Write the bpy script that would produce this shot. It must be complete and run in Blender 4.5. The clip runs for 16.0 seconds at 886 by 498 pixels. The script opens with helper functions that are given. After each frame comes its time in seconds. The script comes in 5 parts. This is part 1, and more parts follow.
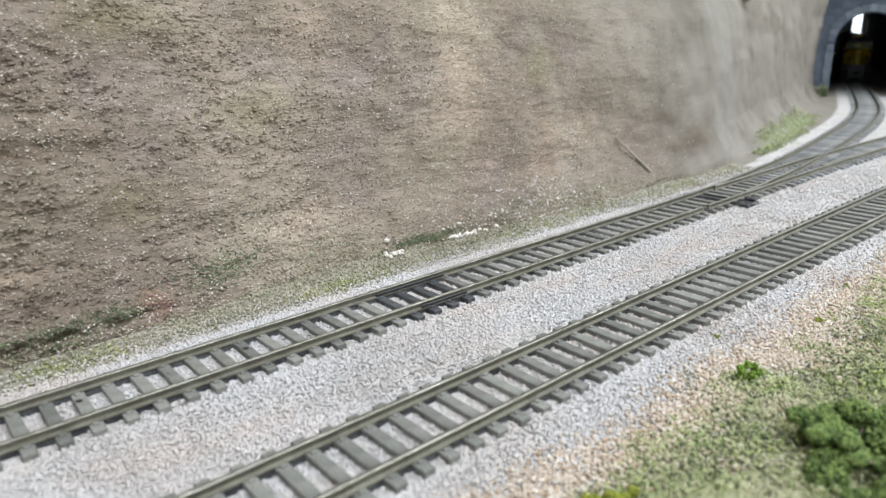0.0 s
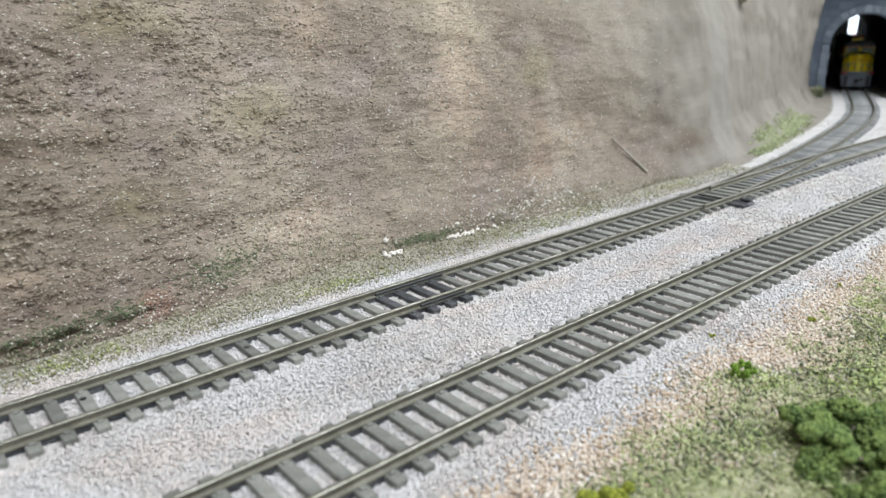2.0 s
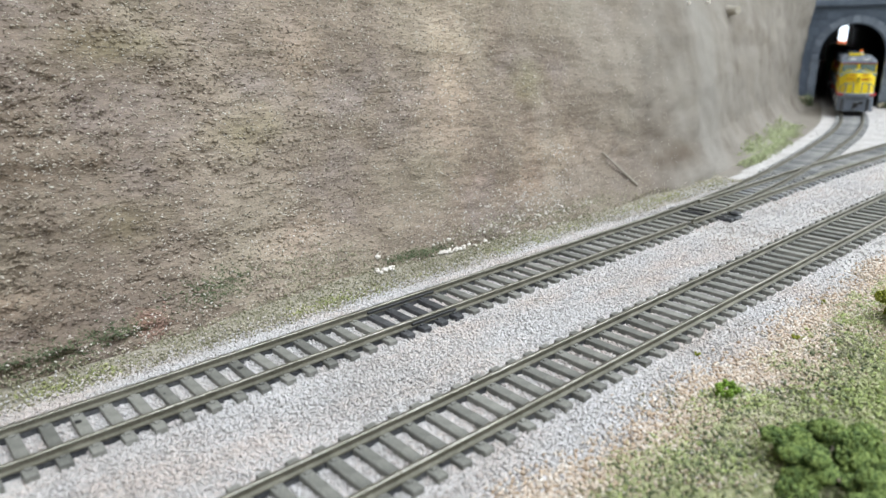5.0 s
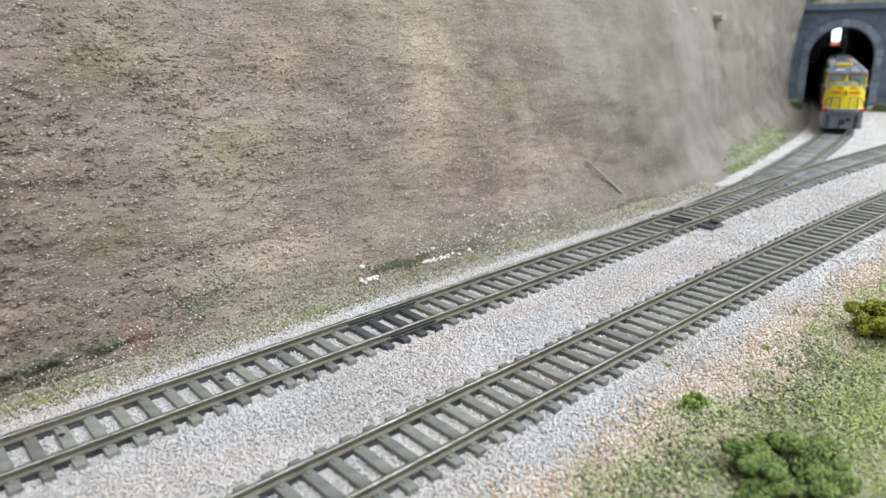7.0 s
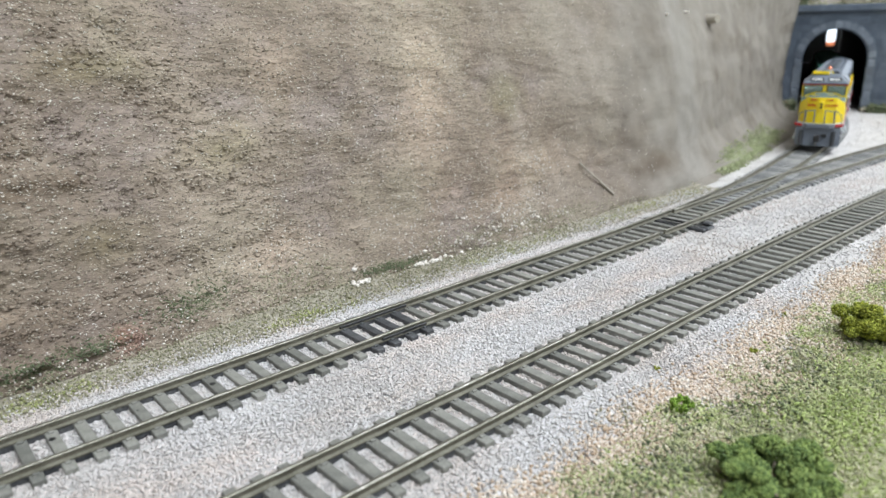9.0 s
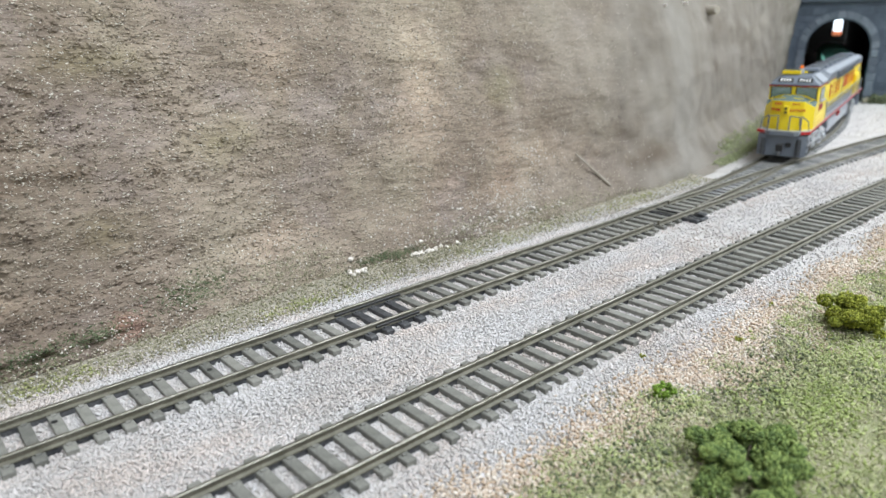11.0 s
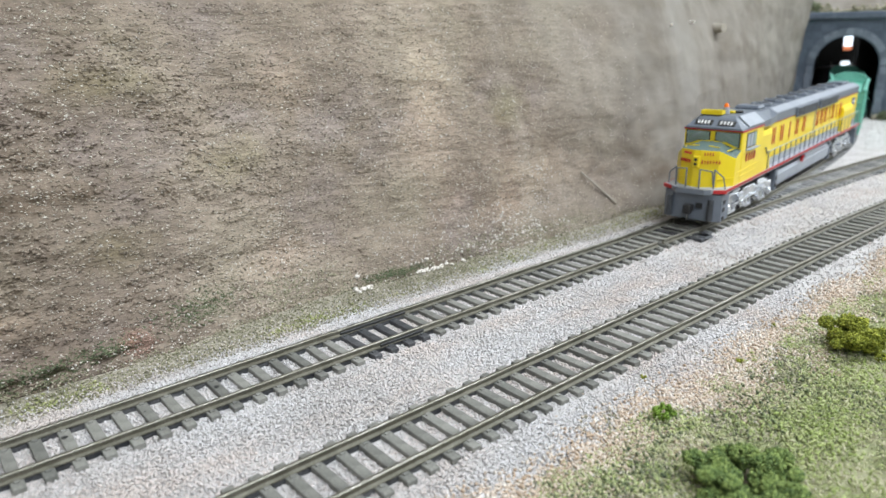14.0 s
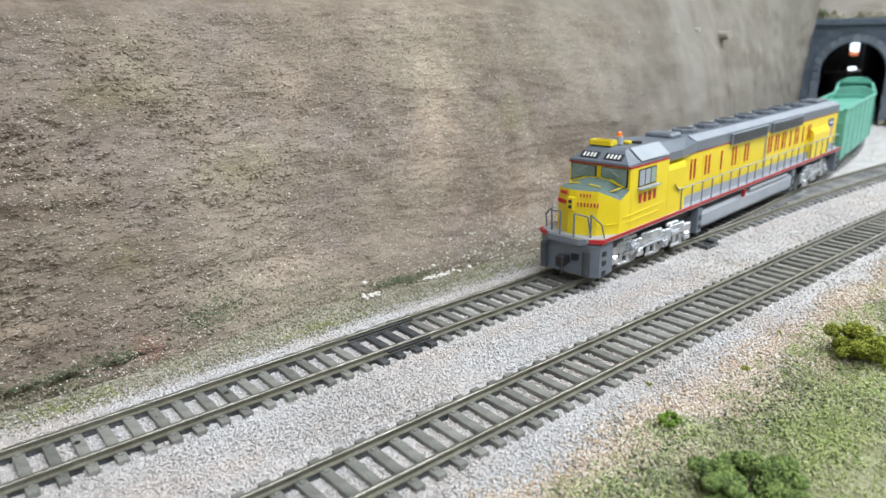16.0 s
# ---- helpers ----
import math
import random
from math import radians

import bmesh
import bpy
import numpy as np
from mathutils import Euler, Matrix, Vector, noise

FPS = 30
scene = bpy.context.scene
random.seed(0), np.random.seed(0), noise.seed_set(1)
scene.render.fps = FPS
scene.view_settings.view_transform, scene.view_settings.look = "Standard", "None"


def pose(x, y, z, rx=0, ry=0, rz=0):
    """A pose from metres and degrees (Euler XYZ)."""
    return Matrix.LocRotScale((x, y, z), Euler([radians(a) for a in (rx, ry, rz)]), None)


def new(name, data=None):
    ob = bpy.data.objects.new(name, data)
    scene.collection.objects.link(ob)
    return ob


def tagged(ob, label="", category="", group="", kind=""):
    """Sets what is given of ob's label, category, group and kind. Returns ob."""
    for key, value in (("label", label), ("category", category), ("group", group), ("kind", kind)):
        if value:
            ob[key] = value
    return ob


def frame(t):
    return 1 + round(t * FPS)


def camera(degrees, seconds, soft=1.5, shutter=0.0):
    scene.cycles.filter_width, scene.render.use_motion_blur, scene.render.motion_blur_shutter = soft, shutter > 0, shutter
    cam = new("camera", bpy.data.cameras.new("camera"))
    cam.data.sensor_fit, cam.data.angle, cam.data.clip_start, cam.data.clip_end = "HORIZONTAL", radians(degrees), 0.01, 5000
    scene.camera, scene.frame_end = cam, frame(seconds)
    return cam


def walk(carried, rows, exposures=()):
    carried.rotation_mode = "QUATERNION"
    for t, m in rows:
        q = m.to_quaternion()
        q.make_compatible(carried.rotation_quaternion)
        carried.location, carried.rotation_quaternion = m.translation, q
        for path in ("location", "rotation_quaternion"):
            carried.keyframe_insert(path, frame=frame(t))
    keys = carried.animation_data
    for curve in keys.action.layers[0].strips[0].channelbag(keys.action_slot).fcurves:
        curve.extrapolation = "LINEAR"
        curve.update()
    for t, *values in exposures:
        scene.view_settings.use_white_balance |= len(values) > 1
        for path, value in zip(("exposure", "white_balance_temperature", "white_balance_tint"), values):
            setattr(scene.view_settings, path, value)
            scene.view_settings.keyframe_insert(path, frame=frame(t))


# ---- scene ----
# All lengths below are in centimetres of the layout; CM turns them into metres.
CM = 0.01
cam = camera(65.18, 16.0)
ROWS = [
    (0, 0.060, -0.023, 8.420, -40.064, -17.911, -1.397),
    (0.5, 0.106, -0.149, 8.179, -39.937, -17.754, -1.354),
    (1, 0.081, -0.159, 8.369, -40.160, -17.951, -1.249),
    (1.5, -0.007, -0.214, 8.480, -40.224, -18.001, -1.270),
    (2, -0.131, -0.164, 8.527, -40.330, -17.990, -1.239),
    (2.5, -0.238, -0.123, 8.654, -40.416, -18.049, -1.265),
    (3, -0.189, -0.174, 8.893, -40.348, -17.819, -1.341),
    (3.5, -0.355, -0.233, 9.077, -40.542, -17.838, -1.287),
    (4, -0.246, -0.312, 8.945, -40.616, -17.679, -1.274),
    (6.5, -0.008, -0.796, 9.581, -40.947, -17.733, -1.353),
    (7, 0.132, -1.060, 9.678, -40.950, -17.769, -1.356),
    (7.5, 0.165, -1.105, 9.605, -41.045, -17.721, -1.361),
    (8, 0.081, -1.081, 9.732, -41.075, -17.734, -1.375),
    (8.5, 0.166, -1.160, 9.688, -41.126, -17.766, -1.389),
    (9, 0.246, -1.261, 9.842, -41.207, -17.816, -1.301),
    (11.5, 0.272, -1.990, 10.090, -40.555, -18.865, -1.342),
    (12, 0.152, -1.895, 10.347, -40.483, -19.008, -1.282),
    (12.5, 0.109, -1.897, 10.339, -40.314, -18.808, -1.264),
    (13, 0.179, -1.943, 10.306, -40.053, -18.844, -1.304),
    (13.5, 0.193, -2.221, 10.515, -40.041, -17.948, -1.261),
    (14, 0.260, -2.237, 10.375, -39.885, -17.672, -1.241),
    (14.5, 0.125, -2.165, 10.345, -39.766, -17.469, -1.235),
    (15, 0.131, -2.220, 10.359, -39.650, -17.434, -1.287),
    (15.5, 0.056, -2.176, 10.506, -39.529, -17.389, -1.261),
    (16, 0.100, -2.352, 10.540, -39.398, -17.267, -1.302),
]
walk(cam, [(t, pose(x * CM, y * CM, z * CM, 90 + pitch, 0, yaw) @ pose(0, 0, 0, 0, 0, roll))
           for t, x, y, z, yaw, pitch, roll in ROWS])
cam.data.dof.use_dof = True
cam.data.dof.focus_distance = 0.25
cam.data.dof.aperture_fstop = 17.0

# ---- world and lamps: a room with ceiling lights over a table-top layout ----
world = bpy.data.worlds.new("world")
world.use_nodes = True
world.node_tree.nodes["Background"].inputs["Color"].default_value = (0.9, 0.95, 1.0, 1)
world.node_tree.nodes["Background"].inputs["Strength"].default_value = 0.05
scene.world = world
LAMPS = [(0.35, -0.45, 1.5, 30.0), (-1.1, -1.1, 1.5, 27.0), (1.6, -0.5, 1.5, 33.0), (3.2, -0.5, 1.5, 34.0)]
for lx, ly, lz, power in LAMPS:
    data = bpy.data.lights.new("ceiling_lamp", "AREA")
    data.shape, data.size, data.size_y, data.energy = "RECTANGLE", 1.25, 0.5, power
    data.color = (0.85, 0.92, 0.98)
    ob = new("ceiling_lamp", data)
    ob.matrix_world = pose(lx, ly, lz - 0.03)


# ---- materials ----
def node(nt, kind, **values):
    n = nt.nodes.new(kind)
    for k, v in values.items():
        n.inputs[k.replace("_", " ")].default_value = v
    return n


def surface(name, colours, rough=0.8, metal=0.0, scale=300.0, fine=1800.0, bump=0.3, depth=0.0004,
            vary=0.0, island=0.0, spread=(0.35, 0.65), stretch=(1, 1, 1), coat=0.0):
    """A procedural surface: colours run along noise of two sizes, relief from the finer one."""
    m = bpy.data.materials.new(name)
    m.use_nodes = True
    nt = m.node_tree
    bsdf = nt.nodes["Principled BSDF"]
    tc = nt.nodes.new("ShaderNodeTexCoord")
    mp = nt.nodes.new("ShaderNodeMapping")
    mp.inputs["Scale"].default_value = stretch
    nt.links.new(tc.outputs["Object"], mp.inputs["Vector"])
    big = node(nt, "ShaderNodeTexNoise", Scale=scale, Detail=4.0, Roughness=0.6)
    small = node(nt, "ShaderNodeTexNoise", Scale=fine, Detail=3.0, Roughness=0.6)
    for n in (big, small):
        nt.links.new(mp.outputs["Vector"], n.inputs["Vector"])
    mix = nt.nodes.new("ShaderNodeMath")
    mix.operation = "MULTIPLY_ADD"
    mix.inputs[1].default_value = 0.6
    sm = nt.nodes.new("ShaderNodeMath")
    sm.operation = "MULTIPLY"
    sm.inputs[1].default_value = 0.4
    nt.links.new(small.outputs["Fac"], sm.inputs[0])
    nt.links.new(big.outputs["Fac"], mix.inputs[0])
    nt.links.new(sm.outputs[0], mix.inputs[2])
    fac = mix.outputs[0]
    if vary or island:
        src = nt.nodes.new("ShaderNodeNewGeometry").outputs["Random Per Island"] if island else \
            nt.nodes.new("ShaderNodeObjectInfo").outputs["Random"]
        sh = nt.nodes.new("ShaderNodeMath")
        sh.operation = "MULTIPLY_ADD"
        amount = island or vary
        sh.inputs[1].default_value = amount
        sh.inputs[2].default_value = -amount / 2
        nt.links.new(src, sh.inputs[0])
        ad = nt.nodes.new("ShaderNodeMath")
        ad.operation = "ADD"
        nt.links.new(fac, ad.inputs[0])
        nt.links.new(sh.outputs[0], ad.inputs[1])
        fac = ad.outputs[0]
    ramp = nt.nodes.new("ShaderNodeValToRGB")
    el = ramp.color_ramp.elements
    while len(el) < len(colours):
        el.new(0.5)
    for i, c in enumerate(colours):
        el[i].position = spread[0] + (spread[1] - spread[0]) * i / max(1, len(colours) - 1)
        el[i].color = (*c, 1)
    nt.links.new(fac, ramp.inputs["Fac"])
    nt.links.new(ramp.outputs["Color"], bsdf.inputs["Base Color"])
    bsdf.inputs["Roughness"].default_value = rough
    bsdf.inputs["Metallic"].default_value = metal
    bsdf.inputs["Coat Weight"].default_value = coat
    if bump:
        bp = node(nt, "ShaderNodeBump", Strength=bump, Distance=depth)
        nt.links.new(small.outputs["Fac"], bp.inputs["Height"])
        nt.links.new(bp.outputs["Normal"], bsdf.inputs["Normal"])
    return m


def glow(name, colour, strength):
    m = bpy.data.materials.new(name)
    m.use_nodes = True
    b = m.node_tree.nodes["Principled BSDF"]
    b.inputs["Base Color"].default_value = (*colour, 1)
    b.inputs["Emission Color"].default_value = (*colour, 1)
    b.inputs["Emission Strength"].default_value = strength
    return m


PALE, OLIVE, BROWN, RUST = (1.42, 1.37, 1.34), (0.86, 0.90, 0.66), (0.60, 0.54, 0.48), (0.95, 0.66, 0.55)
STAINS_AND_SHADE = [(0.137, 0.083, 0.016, 0.014, PALE, 0.85), (0.215, 0.080, 0.016, 0.022, PALE, 0.8), (0.207, 0.045, 0.020, 0.028, PALE, 0.75),
          (0.125, 0.016, 0.020, 0.010, PALE, 0.8), (0.245, 0.020, 0.035, 0.012, PALE, 0.5), (0.026, 0.018, 0.010, 0.004, PALE, 0.9),
          (0.063, 0.034, 0.014, 0.010, OLIVE, 0.6), (0.110, 0.057, 0.018, 0.008, OLIVE, 0.6), (0.070, 0.088, 0.020, 0.008, OLIVE, 0.7), (0.26, 0.065, 0.012, 0.012, OLIVE, 0.8),
          # the first entry below paints the shade under the upper ledge brown
          (0.050, 0.054, 0.026, 0.005, BROWN, 0.8), (0.040, 0.070, 0.03, 0.02, BROWN, 0.35), (0.035, 0.012, 0.030, 0.010, BROWN, 0.4), (0.060, 0.004, 0.006, 0.004, RUST, 0.95),
          (0.385, 0.014, 0.032, 0.008, BROWN, 0.85), (0.28, 0.027, 0.05, 0.013, PALE, 0.6), (0.345, 0.030, 0.018, 0.004, BROWN, 0.25), (0.525, 0.058, 0.010, 0.010, BROWN, 0.7), (0.495, 0.020, 0.014, 0.010, BROWN, 0.7),
          (0.36, 0.060, 0.022, 0.006, BROWN, 0.15), (0.26, 0.04, 0.035, 0.018, PALE, 0.4), (0.31, 0.03, 0.03, 0.015, PALE, 0.3), (0.57, 0.05, 0.008, 0.025, BROWN, 0.4), (0.64, 0.05, 0.010, 0.03, BROWN, 0.35)]


def hill_surface():
    """Earth-coloured plaster: brown grit on the near slope, smoother pale plaster round the far bend, with stains of
    its own and painted ledge shade.
    """
    m = bpy.data.materials.new("hillside_plaster")
    m.use_nodes = True
    nt = m.node_tree
    bsdf = nt.nodes["Principled BSDF"]
    tc = nt.nodes.new("ShaderNodeTexCoord")

    def noise_at(scale, stretch, detail=4.0, rough=0.6):
        mp = nt.nodes.new("ShaderNodeMapping")
        mp.inputs["Scale"].default_value = stretch
        nt.links.new(tc.outputs["Object"], mp.inputs["Vector"])
        n = node(nt, "ShaderNodeTexNoise", Scale=scale, Detail=detail, Roughness=rough)
        nt.links.new(mp.outputs["Vector"], n.inputs["Vector"])
        return n.outputs["Fac"]

    def ramp(fac, stops):
        r = nt.nodes.new("ShaderNodeValToRGB")
        el = r.color_ramp.elements
        while len(el) < len(stops):
            el.new(0.5)
        for e, (p, c) in zip(el, stops):
            e.position, e.color = p, (*c, 1)
        nt.links.new(fac, r.inputs["Fac"])
        return r.outputs["Color"]

    def mix(fac, a, b, kind="MIX"):
        n = nt.nodes.new("ShaderNodeMix")
        n.data_type, n.blend_type = "RGBA", kind
        if isinstance(fac, float):
            n.inputs[0].default_value = fac
        else:
            nt.links.new(fac, n.inputs[0])
        for sock, v in ((n.inputs[6], a), (n.inputs[7], b)):
            if isinstance(v, tuple):
                sock.default_value = (*v, 1)
            else:
                nt.links.new(v, sock)
        return n.outputs[2]

    big = noise_at(11.0, (1.0, 1.0, 0.9), 5.0, 0.65)
    tint = noise_at(22.0, (1.0, 1.0, 1.0), 3.0)
    strokes = noise_at(190.0, (0.45, 1.0, 1.35), 5.0, 0.65)
    fine = noise_at(800.0, (0.8, 1.0, 1.1), 3.0, 0.7)
    earth = ramp(big, [(0.33, (0.175, 0.133, 0.104)), (0.44, (0.245, 0.195, 0.154)), (0.55, (0.315, 0.257, 0.205)), (0.66, (0.43, 0.362, 0.293))])
    earth = mix(ramp(tint, [(0.52, (0, 0, 0)), (0.66, (0.42, 0.42, 0.42))]), earth, (0.275, 0.24, 0.17))
    earth = mix(ramp(tint, [(0.34, (0.5, 0.5, 0.5)), (0.45, (0, 0, 0))]), earth, (0.33, 0.275, 0.26))
    earth = mix(0.44, earth, ramp(strokes, [(0.34, (0.40, 0.37, 0.34)), (0.46, (0.90, 0.89, 0.87)), (0.66, (1.18, 1.17, 1.15))]), "MULTIPLY")
    earth = mix(0.28, earth, ramp(fine, [(0.36, (0.45, 0.44, 0.42)), (0.5, (0.95, 0.95, 0.95)), (0.66, (1.5, 1.48, 1.44))]), "MULTIPLY")
    near = nt.nodes.new("ShaderNodeMapRange")
    near.inputs["From Min"].default_value, near.inputs["From Max"].default_value = 0.13, -0.03
    near.inputs["To Max"].default_value = 0.55
    sep0 = nt.nodes.new("ShaderNodeSeparateXYZ")
    nt.links.new(tc.outputs["Object"], sep0.inputs[0])
    nt.links.new(sep0.outputs["X"], near.inputs["Value"])
    earth = mix(near.outputs[0], earth, mix(0.6, earth, (0.47, 0.41, 0.375), "MULTIPLY"))
    runs = noise_at(30.0, (1.0, 1.0, 0.16))
    plaster = ramp(runs, [(0.32, (0.192, 0.168, 0.143)), (0.46, (0.216, 0.191, 0.164)), (0.56, (0.233, 0.208, 0.18)), (0.7, (0.256, 0.232, 0.203))])
    plaster = mix(0.7, plaster, ramp(noise_at(26.0, (0.8, 1, 1.2)), [(0.33, (0.68, 0.62, 0.55)), (0.5, (1, 1, 1)), (0.68, (1.2, 1.19, 1.17))]), "MULTIPLY")
    sep = nt.nodes.new("ShaderNodeSeparateXYZ")
    nt.links.new(tc.outputs["Object"], sep.inputs[0])
    wob = nt.nodes.new("ShaderNodeMath")
    wob.operation = "MULTIPLY_ADD"
    wob.inputs[1].default_value = 0.16
    nt.links.new(noise_at(16.0, (1, 1, 0.6)), wob.inputs[0])
    nt.links.new(sep.outputs["X"], wob.inputs[2])
    reach = nt.nodes.new("ShaderNodeMapRange")
    reach.inputs["From Min"].default_value, reach.inputs["From Max"].default_value = 0.32, 0.47
    nt.links.new(wob.outputs[0], reach.inputs["Value"])
    colour = mix(reach.outputs[0], earth, plaster)
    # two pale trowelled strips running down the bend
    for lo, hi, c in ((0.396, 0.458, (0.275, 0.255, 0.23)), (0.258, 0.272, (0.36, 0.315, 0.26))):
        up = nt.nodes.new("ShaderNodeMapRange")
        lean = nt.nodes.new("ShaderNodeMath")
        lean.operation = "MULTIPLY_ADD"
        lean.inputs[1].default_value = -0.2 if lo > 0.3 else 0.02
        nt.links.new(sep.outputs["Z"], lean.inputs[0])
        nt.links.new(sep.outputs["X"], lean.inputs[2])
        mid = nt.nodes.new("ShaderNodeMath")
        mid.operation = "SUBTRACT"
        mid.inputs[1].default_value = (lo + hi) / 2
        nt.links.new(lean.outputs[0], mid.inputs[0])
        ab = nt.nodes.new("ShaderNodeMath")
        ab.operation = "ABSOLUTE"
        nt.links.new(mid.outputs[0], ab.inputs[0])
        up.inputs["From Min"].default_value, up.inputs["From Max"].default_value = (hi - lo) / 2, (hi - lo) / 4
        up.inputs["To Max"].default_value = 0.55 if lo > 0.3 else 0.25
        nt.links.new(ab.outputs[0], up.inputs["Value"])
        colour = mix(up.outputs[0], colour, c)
    # stains and worn places with ragged edges, and painted ledge shade: centre x, z and half widths in metres, colour,
    # strength
    wander = nt.nodes.new("ShaderNodeTexNoise")
    wander.inputs["Scale"].default_value, wander.inputs["Detail"].default_value = 45.0, 5.0
    wander.inputs["Roughness"].default_value = 0.7
    nt.links.new(tc.outputs["Object"], wander.inputs["Vector"])
    for cx, cz, rx, rz, c, k in STAINS_AND_SHADE:
        mp = nt.nodes.new("ShaderNodeMapping")
        mp.inputs["Location"].default_value = (-cx / rx, 0, -cz / rz)
        mp.inputs["Scale"].default_value = (1 / rx, 0, 1 / rz)
        nt.links.new(tc.outputs["Object"], mp.inputs["Vector"])
        far = nt.nodes.new("ShaderNodeVectorMath")
        far.operation = "LENGTH"
        nt.links.new(mp.outputs["Vector"], far.inputs[0])
        rag = nt.nodes.new("ShaderNodeMath")
        rag.operation = "MULTIPLY_ADD"
        rag.inputs[1].default_value = 2.6
        nt.links.new(wander.outputs["Fac"], rag.inputs[0])
        nt.links.new(far.outputs["Value"], rag.inputs[2])
        lim = nt.nodes.new("ShaderNodeMapRange")
        lim.inputs["From Min"].default_value, lim.inputs["From Max"].default_value = 2.45, 1.35
        lim.inputs["To Max"].default_value = k
        nt.links.new(rag.outputs[0], lim.inputs["Value"])
        colour = mix(lim.outputs[0], colour, c, "MULTIPLY")
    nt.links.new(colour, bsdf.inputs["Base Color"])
    bsdf.inputs["Roughness"].default_value = 0.9
    b1 = node(nt, "ShaderNodeBump", Strength=0.9, Distance=0.0016)
    nt.links.new(strokes, b1.inputs["Height"])
    b2 = node(nt, "ShaderNodeBump", Strength=0.6, Distance=0.0005)
    nt.links.new(fine, b2.inputs["Height"])
    nt.links.new(b1.outputs["Normal"], b2.inputs["Normal"])
    keep = nt.nodes.new("ShaderNodeMapRange")
    keep.inputs["To Min"].default_value, keep.inputs["To Max"].default_value = 1.0, 0.15
    nt.links.new(reach.outputs[0], keep.inputs["Value"])
    nt.links.new(keep.outputs[0], b1.inputs["Strength"])
    nt.links.new(b2.outputs["Normal"], bsdf.inputs["Normal"])
    return m


M_TIE = surface("tie_plastic", [(0.125, 0.125, 0.112), (0.185, 0.182, 0.163), (0.25, 0.245, 0.22)], 0.7, scale=250, fine=1500, vary=0.25)
M_TIE_DARK = surface("dark_tie_plastic", [(0.03, 0.032, 0.036), (0.075, 0.077, 0.082), (0.12, 0.12, 0.122)], 0.55, scale=250, fine=1500, vary=0.25)
M_TIE_DUSTY = surface("dusty_tie_plastic", [(0.17, 0.175, 0.18), (0.25, 0.25, 0.25), (0.36, 0.355, 0.345)], 0.75, scale=150, fine=1500, vary=0.3)
M_RAIL = surface("rail_painted", [(0.10, 0.094, 0.07), (0.155, 0.145, 0.113), (0.22, 0.207, 0.165)], 0.5, 0.3, scale=180, fine=1500, bump=0.15)
M_RAILTOP = surface("rail_head_steel", [(0.15, 0.14, 0.11), (0.23, 0.22, 0.185), (0.36, 0.345, 0.31)], 0.38, 0.85, scale=60, fine=1200, bump=0.05)
def ballast_surface():
    """Pale stones, each a little different, with rusty pink drifts along the bed."""
    m = surface("ballast_stone", [(0.42, 0.39, 0.375), (0.525, 0.50, 0.49), (0.57, 0.55, 0.548), (0.60, 0.58, 0.585), (0.67, 0.655, 0.665)], 0.75, scale=25, fine=1500, island=0.42, spread=(0.22, 0.78), bump=0.06)
    nt = m.node_tree
    bsdf = nt.nodes["Principled BSDF"]
    plain = bsdf.inputs["Base Color"].links[0].from_socket
    tc = nt.nodes.new("ShaderNodeTexCoord")
    mp = nt.nodes.new("ShaderNodeMapping")
    mp.inputs["Scale"].default_value = (0.45, 1.0, 1.0)
    nt.links.new(tc.outputs["Object"], mp.inputs["Vector"])
    n = node(nt, "ShaderNodeTexNoise", Scale=42.0, Detail=3.0, Roughness=0.6)
    nt.links.new(mp.outputs["Vector"], n.inputs["Vector"])
    lone = nt.nodes.new("ShaderNodeMath")
    lone.operation = "MULTIPLY_ADD"
    lone.inputs[1].default_value = 0.22
    nt.links.new(nt.nodes.new("ShaderNodeNewGeometry").outputs["Random Per Island"], lone.inputs[0])
    nt.links.new(n.outputs["Fac"], lone.inputs[2])
    amount = nt.nodes.new("ShaderNodeMapRange")
    amount.inputs["From Min"].default_value, amount.inputs["From Max"].default_value = 0.57, 0.78
    amount.inputs["To Max"].default_value = 0.6
    nt.links.new(lone.outputs[0], amount.inputs["Value"])
    mix = nt.nodes.new("ShaderNodeMix")
    mix.data_type, mix.blend_type = "RGBA", "MULTIPLY"
    nt.links.new(amount.outputs[0], mix.inputs[0])
    nt.links.new(plain, mix.inputs[6])
    mix.inputs[7].default_value = (1.02, 0.87, 0.76, 1)
    nt.links.new(mix.outputs[2], bsdf.inputs["Base Color"])
    return m


M_BALLAST = ballast_surface()
M_BED = surface("ballast_bed", [(0.42, 0.39, 0.375), (0.52, 0.495, 0.48), (0.60, 0.575, 0.565)], 0.9, scale=60, fine=1600, bump=0.8, depth=0.0008)
M_EARTH = surface("tan_earth", [(0.20, 0.23, 0.105), (0.32, 0.335, 0.18), (0.42, 0.40, 0.26), (0.50, 0.44, 0.33)], 0.9, scale=60, fine=1500, bump=0.8, depth=0.0008)
M_HILL = hill_surface()
M_CHIP = surface("hill_grit", [(0.10, 0.08, 0.06), (0.22, 0.18, 0.14), (0.33, 0.28, 0.22), (0.40, 0.345, 0.28), (0.66, 0.62, 0.56)], 0.8, scale=30, fine=1500, island=0.8, spread=(0.12, 0.92), bump=0.1)
M_GRASS = surface("green_ground_foam", [(0.18, 0.22, 0.11), (0.27, 0.31, 0.145), (0.38, 0.42, 0.20), (0.49, 0.49, 0.275), (0.58, 0.54, 0.38), (0.68, 0.62, 0.50)], 0.9, scale=55, fine=900, island=0.38, spread=(0.15, 0.85), bump=0.2)
